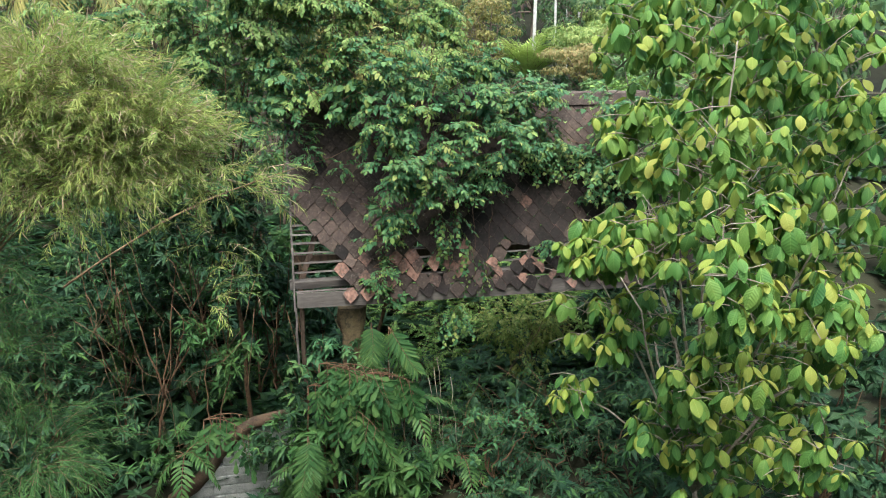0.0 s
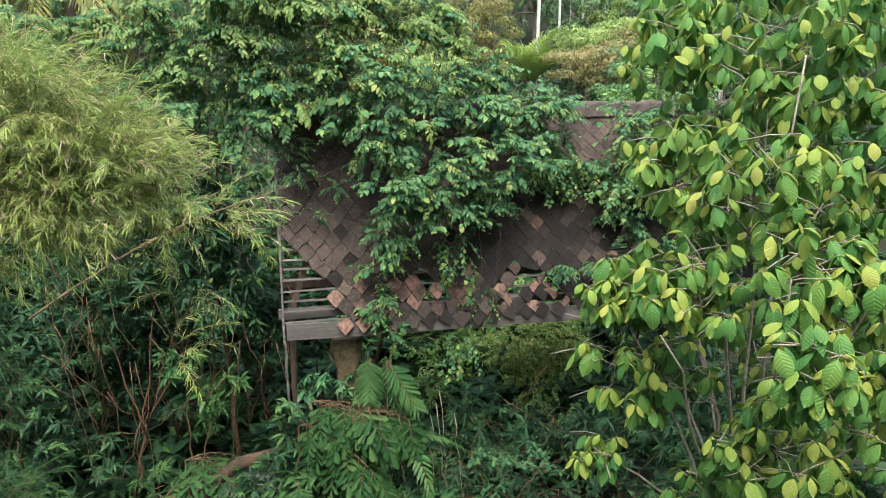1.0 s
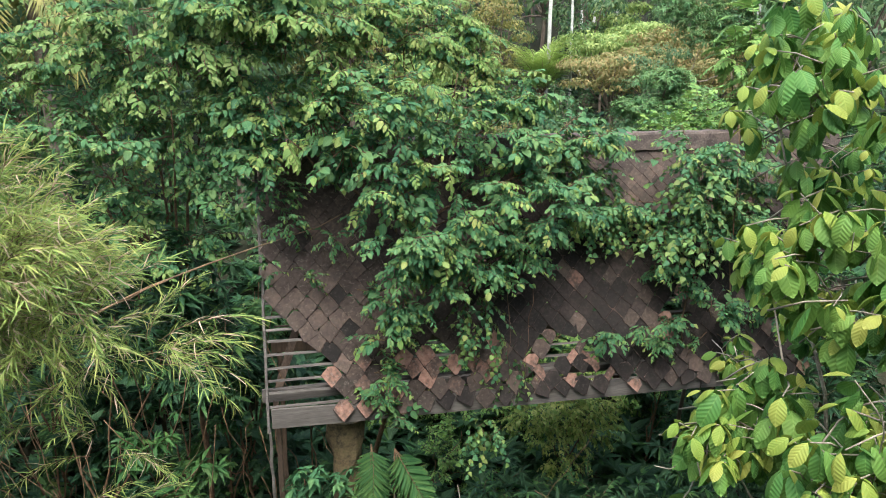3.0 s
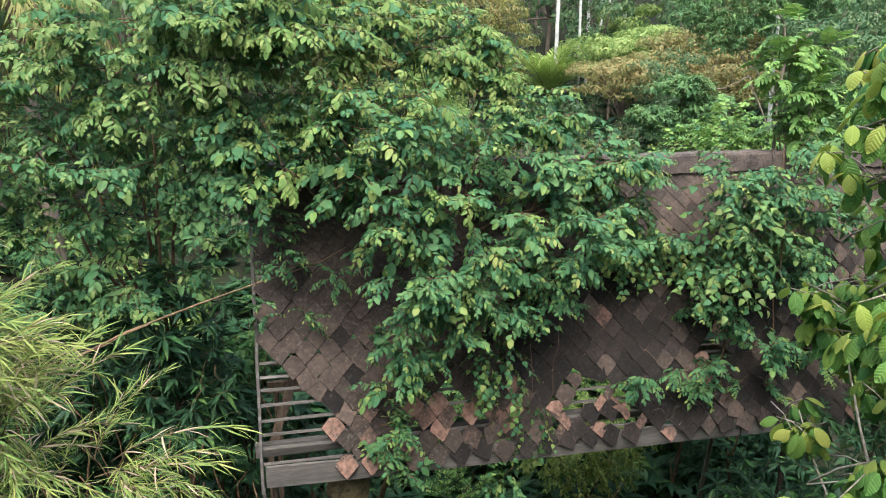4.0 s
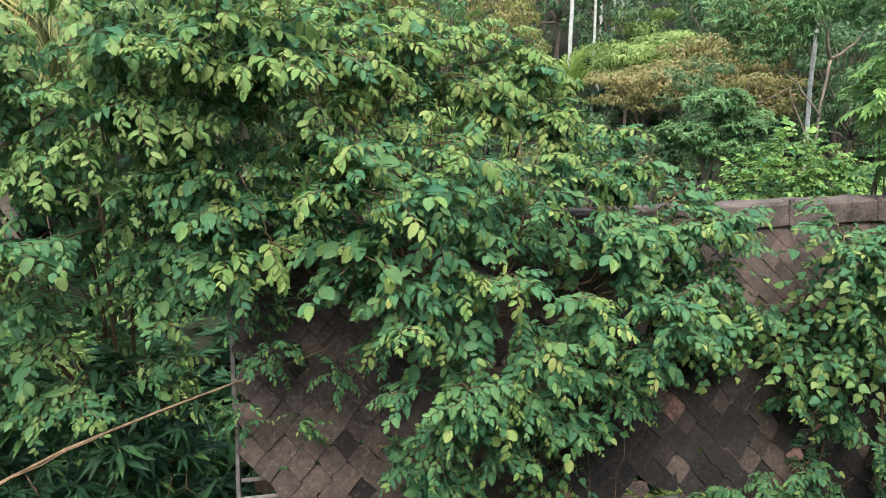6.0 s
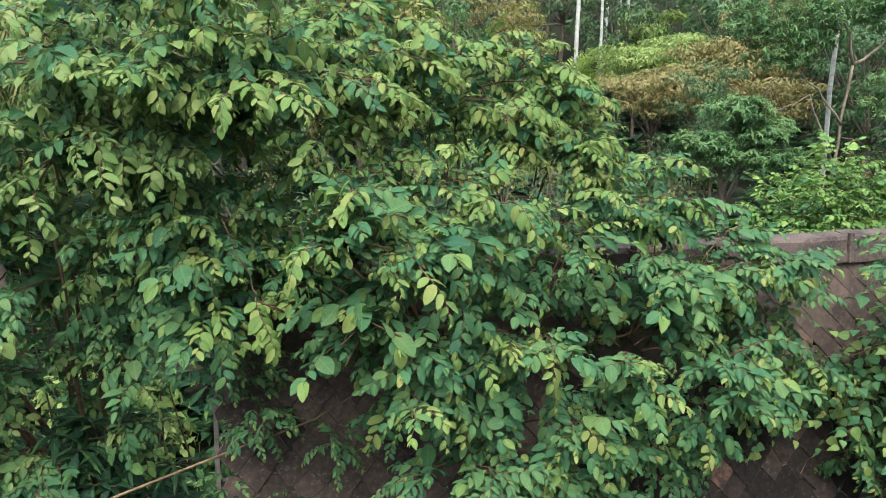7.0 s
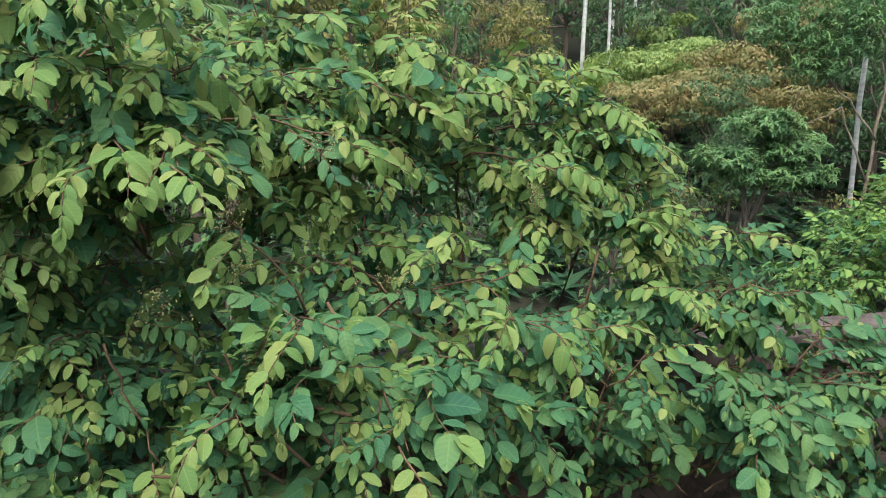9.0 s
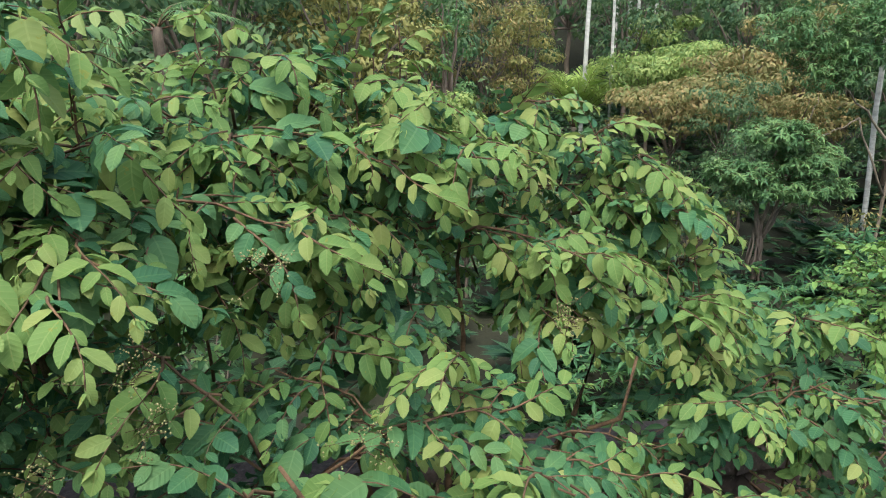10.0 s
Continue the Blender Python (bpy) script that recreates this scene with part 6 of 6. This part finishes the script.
def plant_wood():
    rng = np.random.default_rng(400)
    kinds = (("dark", "dark green broad-leaved", M_FAR_DARK, 8.5, 2.6, 0.22), ("russet", "russet and olive", M_FAR_BROWN, 7.5, 2.4, 0.17), ("light", "light green broad-leaved", M_FAR_LIGHT, 7.0, 2.3, 0.27), ("olive", "olive and yellow-green", M_FAR_OLIVE, 7.5, 2.0, 0.19))
    protos = {}
    for i, (kind, words, mat, h, w, leaf_size) in enumerate(kinds):
        protos[kind] = [forest_tree("forest_tree", words + " tree on the wooded slope", mat, 401 + 10 * i + k, h, w, leaf_size * 1.13, 5200 if kind == "russet" else 4200) for k in range(3)]
        protos["far_" + kind] = [forest_tree("forest_tree", words + " tree far up the slope", mat, 501 + 10 * i + k, h, w, leaf_size * 2.4, 620) for k in range(2)]
        protos["screen_" + kind] = [forest_tree("forest_tree", words + " tree added unseen round the clearing to block low sky light", mat, 531 + 10 * i, h, w, leaf_size * 2.6, 560)]
        protos["young_" + kind] = [forest_tree("sapling", words + " sapling on the slope", mat, 551 + 10 * i + k, h, w, leaf_size * 2.9, 300, group="saplings on the slope", low=0.1) for k in range(2)]
    protos["canopy_light"] = [forest_tree("forest_tree", "light green tree with a wide layered crown on the slope", M_FAR_LIGHT, 571 + k, 5.2, 2.4, 0.22, 5200, low=0.62) for k in range(2)]
    protos["canopy_russet"] = [forest_tree("forest_tree", "russet and olive tree with a wide layered crown on the slope", M_FAR_BROWN, 575 + k, 3.9, 2.1, 0.17, 5200, low=0.62) for k in range(2)]
    spots = {k: [] for k in protos}
    spots["canopy_light"] += [(15.3, 24.4, 0.86), (17.3, 24.8, 0.92)]
    spots["canopy_russet"] += [(13.3, 19.0, 1.0), (15.5, 19.4, 1.02), (18.0, 22.0, 1.15), (17.6, 18.6, 0.9)]
    spots["olive"] += [(2.7, 19.3, 1.1), (4.1, 21.5, 0.95), (1.6, 21.5, 0.9), (11.5, 29.0, 0.8)]
    spots["russet"] += [(9.5, 29, 0.9), (19.5, 21, 0.85), (6.5, 31, 1.1)]
    spots["light"] += [(18.6, 30.5, 0.85), (5.0, 17.5, 0.55)]
    spots["dark"] += [(-0.4, 20.5, 1.05), (-1.0, 17, 1.1), (-4.0, 14, 1.0), (12.5, 36, 1.2), (9.0, 37, 1.3), (21.5, 27, 1.1), (14.5, 17.5, 0.5), (22.5, 19.5, 0.9), (-6.5, 11, 0.95), (5.8, 25, 1.2), (19.0, 15.0, 0.7), (17.0, 30.0, 1.0), (23.5, 23.5, 1.2), (20.5, 17.5, 0.8), (13.0, 14.5, 0.35)]
    for y in (6.5, 8.5, 11.0, 14.0, 17.5, 20.5, 23.5):
        for x in np.arange(-11, 16, 1.7):
            if y < 9 and x > 0.3:
                continue
            spots["young_" + ("dark", "dark", "light", "dark", "russet")[int(rng.integers(0, 5))]].append((x + rng.normal(0, 0.6), y + rng.normal(0, 0.6), rng.uniform(0.2, 0.27) if y > 13 and x > 4 else rng.uniform(0.22, 0.36)))
    for y in (40, 46, 53, 62):
        for x in np.arange(-24, 62, 4.6 + 0.05 * y):
            spots["far_" + ("dark", "russet", "dark", "light", "dark")[int(rng.integers(0, 5))]].append((x + rng.normal(0, 1.0), y + rng.normal(0, 1.2), rng.uniform(1.1, 1.6)))
    for x in np.arange(-26, -3, 3.4):
        spots["far_dark"].append((x, 20 + rng.normal(0, 2.0), rng.uniform(1.0, 1.3)))
        spots["far_dark" if rng.random() < 0.85 else "far_light"].append((x + 1.5, 29 + rng.normal(0, 2.0), rng.uniform(1.1, 1.4)))
    for x in np.arange(24, 50, 3.4):
        spots["far_dark" if rng.random() < 0.6 else "far_russet"].append((x, 22 + rng.normal(0, 2.5), rng.uniform(1.0, 1.4)))
        spots["far_dark"].append((x + 1.5, 32 + rng.normal(0, 2.5), rng.uniform(1.1, 1.4)))
    # Unseen trees added behind and beside the camera path to block low sky light.
    for x in np.arange(-26, 30, 3.6):
        spots["screen_dark"].append((x, -17 + rng.normal(0, 1.0), rng.uniform(1.5, 1.9)))
        spots["screen_dark"].append((x + 1.8, -22 + rng.normal(0, 1.0), rng.uniform(1.7, 2.1)))
    for y in np.arange(-14, 16, 3.6):
        spots["screen_dark"].append((-13 + rng.normal(0, 0.8), y, rng.uniform(1.3, 1.7)))
        spots["screen_dark"].append((-17.5 + rng.normal(0, 0.8), y + 1.8, rng.uniform(1.5, 1.9)))
        spots["screen_dark"].append((19 + rng.normal(0, 0.8) + max(0, y) * 0.5, y - 4, rng.uniform(1.3, 1.7)))
        spots["screen_light"].append((24 + rng.normal(0, 0.8) + max(0, y) * 0.5, y - 2.2, rng.uniform(1.4, 1.8)))
    for kind, trees in protos.items():
        for ob in [o for t in trees[len(spots[kind]):] for o in (*t.children_recursive, t)]:
            bpy.data.objects.remove(ob)
        for i, (x, y, s) in enumerate(spots[kind]):
            m = pose(x, y, float(ground_z(x, y)), 0, 0, float(rng.uniform(0, 360)))
            if i < len(trees):
                ob = trees[i]
            else:
                ob = copy_thing(trees[i % len(trees)], m)
            ob.matrix_basis = m @ Matrix.Scale(s, 4)


plant_wood()

ivy = forest_tree("ivy_covered_tree", "narrow tree wrapped in dark teal-green ivy", M_TEAL, 590, 7.6, 0.8, 0.15, 2600, group="", low=0.05)
ivy.location = (5.9, 20.0, float(ground_z(5.9, 20.0)))

# pale slender palm trunks in the wood
palm_mats = [M_FERN, M_FERN, M_FERN, M_TWIG]
for k, (x, y, lean, h) in enumerate([(13.25, 26.0, -0.2, 11.0), (14.2, 26.0, 0.2, 11.0), (18.7, 35.0, -0.1, 10.0), (19.9, 36.0, 0.0, 10.0), (20.4, 36.0, 0.1, 10.0), (15.40, 13.2, 0.45, 11.5), (21.0, 35.0, 0.1, 10.0)]):
    g = float(ground_z(x, y))
    frond_plant("areca_palm", (x, y, g + h), "slender areca palm with a pale ringed trunk", 9, 500 + k, FROND_LONG, palm_mats, (0.7, 0.9), (0.2, 1.0), (h + 0.3, 0.115 if y > 30 else (0.10 if x < 14 else 0.07), lean, M_PALE_BARK))
frond_plant("young_palm", (12.75, 26.0, 7.1), "young palm with upright bright green fronds", 24, 520, FROND_UP, [M_PALM, M_PALM, M_PALM, M_TWIG], (1.1, 1.6), (0.6, 1.3), (1.8, 0.14, 0.0, M_BARK))
frond_plant("coconut_palm", (-4.8, 8.5, 10.8), "coconut palm with long drooping fronds behind the thicket", 20, 521, FROND_LONG, [M_FAR_OLIVE, M_TEAL, M_TEAL, M_TWIG], (1.0, 1.3), (-0.7, 0.6), (8.6, 0.15, 0.3, M_BARK))

frond_plant("coconut_palm", (-1.3, 12.0, 10.1), "coconut palm with grey-green fronds behind the side tree", 8, 522, FROND_LONG, [M_TEAL, M_TEAL, M_TEAL, M_TWIG], (0.6, 0.8), (-0.4, 0.8), (6.0, 0.12, 0.2, M_BARK))


# drooping-leaved tree and the forked tree beyond the hut's end
def build_droop_tree():
    ob = plant("umbrella_tree", (11.2, 11.3, 4.6), "small tree with tiers of drooping dark leaves and stilt roots", "tree")
    tpls = shoots(rosette_shoot, 5, 601, n=13, size=0.16, width=0.26)
    tips = [(10.4, 11.0, 7.3), (11.2, 10.9, 8.2), (12.1, 11.2, 7.7), (11.0, 11.6, 7.4), (12.4, 11.6, 6.9)]
    limbs(ob, "trunk", (11.2, 11.3, 4.4), tips, M_BARK, 0.09, 0.015, 602, 0.45)
    lines = [(bend((11.2 + 0.28 * math.cos(a), 11.3 + 0.28 * math.sin(a), 4.5), (11.2, 11.3, 6.3), 0, 6, 0.02), 0.03, 0.02) for a in np.arange(0, 6.28, 0.7)]
    stem_part("root", lines, M_BARK, ob, 5)
    blobs = [(10.4, 11.0, 7.35, 0.75, 0.7, 0.28, 70), (11.2, 11.0, 8.15, 0.9, 0.7, 0.28, 80), (12.1, 11.2, 7.65, 0.9, 0.7, 0.28, 80), (11.3, 10.8, 7.0, 1.1, 0.7, 0.25, 80), (12.6, 11.3, 6.9, 0.8, 0.6, 0.25, 60), (11.7, 10.9, 7.5, 0.9, 0.6, 0.2, 60)]
    grow(ob, "foliage", tpls, [M_TEAL, M_TEAL, M_TEAL, M_TWIG], [(*b[:6], b[6] * 2.6) for b in blobs], 603, (0.8, 1.2), 0.4, 0.3, -0.3, 0.8)


build_droop_tree()


def build_forked_tree():
    ob = plant("forked_tree", (14.7, 11.5, 4.6), "bare-limbed forked tree with a feathery crown", "tree")
    lines = [(bend((14.55, 11.5, 4.5), (14.8, 11.5, 9.2), 0, 8, 0.03), 0.04, 0.036), (bend((14.8, 11.5, 9.15), (13.9, 11.4, 11.0), -0.1, 7, 0.03), 0.045, 0.018), (bend((14.8, 11.5, 9.15), (16.3, 11.5, 10.3), 0.1, 7, 0.03), 0.045, 0.018), (bend((14.7, 11.5, 7.6), (13.2, 11.6, 9.1), -0.10, 8, 0.03), 0.035, 0.014), (bend((13.64, 11.5, 8.4), (12.9, 11.5, 8.05), 0.0, 5, 0.02), 0.02, 0.008), (bend((12.9, 11.5, 8.05), (11.5, 11.5, 8.4), 0.10, 7, 0.03), 0.022, 0.008), (bend((12.3, 11.5, 8.15), (12.5, 11.5, 8.9), 0.0, 6, 0.03), 0.014, 0.006), (bend((14.6, 11.5, 6.6), (13.64, 11.5, 8.4), 0.0, 6, 0.03), 0.03, 0.018)]
    stem_part("trunk", lines, M_TAN_BARK, ob, 8)
    tpls = shoots(rosette_shoot, 5, 611, n=13, size=0.16, width=0.24)
    blobs = [(12.7, 11.6, 9.6, 0.9, 0.7, 0.6, 90), (13.6, 11.5, 10.3, 0.9, 0.8, 0.7, 100), (14.6, 11.8, 10.8, 1.0, 0.8, 0.6, 90), (15.8, 11.6, 10.6, 0.9, 0.8, 0.6, 80), (12.0, 12.0, 10.4, 0.8, 0.7, 0.6, 70), (15.6, 11.0, 8.4, 0.8, 0.6, 0.7, 60)]
    grow(ob, "foliage", tpls, [M_TEAL, M_TEAL, M_TEAL, M_TWIG], [(*b[:6], b[6] * 2.4) for b in blobs], 612, (0.8, 1.2), 0.3, 0.4, -0.2, 0.8)


build_forked_tree()
bush((8.4, 8.4, 3.0), "dark green bush behind the hut", [(8.0, 8.0, 4.6, 1.4, 1.0, 0.9, 130), (10.2, 9.0, 4.7, 1.4, 1.0, 0.6, 110), (12.6, 9.4, 5.4, 1.6, 1.0, 0.9, 130), (6.2, 7.6, 4.4, 1.4, 1.0, 0.9, 120)], 620, [M_SHRUB, M_FERN, M_FERN, M_TWIG])
bush((14.0, 8.6, 4.0), "broad light green bush on the slope", [(11.4, 6.4, 4.3, 1.2, 0.8, 0.6, 110), (13.6, 7.4, 5.6, 1.5, 0.9, 0.9, 160), (10.0, 5.6, 4.4, 1.4, 0.9, 0.9, 140), (15.4, 8.6, 6.2, 1.4, 1.0, 1.0, 150)], 621, [M_FERN, M_SHRUB, M_FERN, M_TWIG], LOOSE, (0.9, 1.3))

def build_feather_tree():
    ob = plant("feather_leaf_tree", (7.1, 2.6, 0.4), "slender young tree with light green feathered leaves above the ridge", "tree")
    tips = [(6.6, 1.0, 8.4), (6.9, 1.1, 8.9), (7.25, 1.1, 8.6), (7.1, 1.2, 8.0), (6.8, 1.0, 7.8)]
    limbs(ob, "trunk", (7.1, 2.6, 0.3), tips, M_BARK, 0.04, 0.006, 640, 0.8)
    leaves = shoots(frond, 5, 641, length=0.34, leaflets=7, size=0.115, arch=0.4, width=0.42)
    blobs = [(6.62, 1.0, 8.50, 0.18, 0.2, 0.25, 22), (6.90, 1.1, 8.90, 0.22, 0.2, 0.25, 26), (7.25, 1.1, 8.65, 0.25, 0.2, 0.35, 28), (7.05, 1.0, 8.15, 0.28, 0.2, 0.30, 30), (6.95, 0.95, 7.75, 0.25, 0.2, 0.20, 20), (7.5, 1.1, 8.1, 0.25, 0.25, 0.35, 26)]
    grow(ob, "foliage", leaves, [M_LIT, M_SHRUB, M_SHRUB, M_TWIG], blobs, 642, (0.8, 1.2), 0.2, 0.5, 0.15, 0.5)


build_feather_tree()
bush((9.0, 4.4, 2.0), "light green shrub beyond the ridge", [(7.3, 3.8, 6.9, 0.7, 0.6, 0.6, 130), (8.1, 4.0, 7.3, 0.6, 0.5, 0.55, 130), (8.9, 4.1, 6.9, 0.7, 0.6, 0.6, 110), (10.0, 4.4, 6.0, 1.1, 0.8, 0.9, 140)], 622, [M_LIT, M_SHRUB, M_FERN, M_TWIG], PLAIN, (0.8, 1.15))
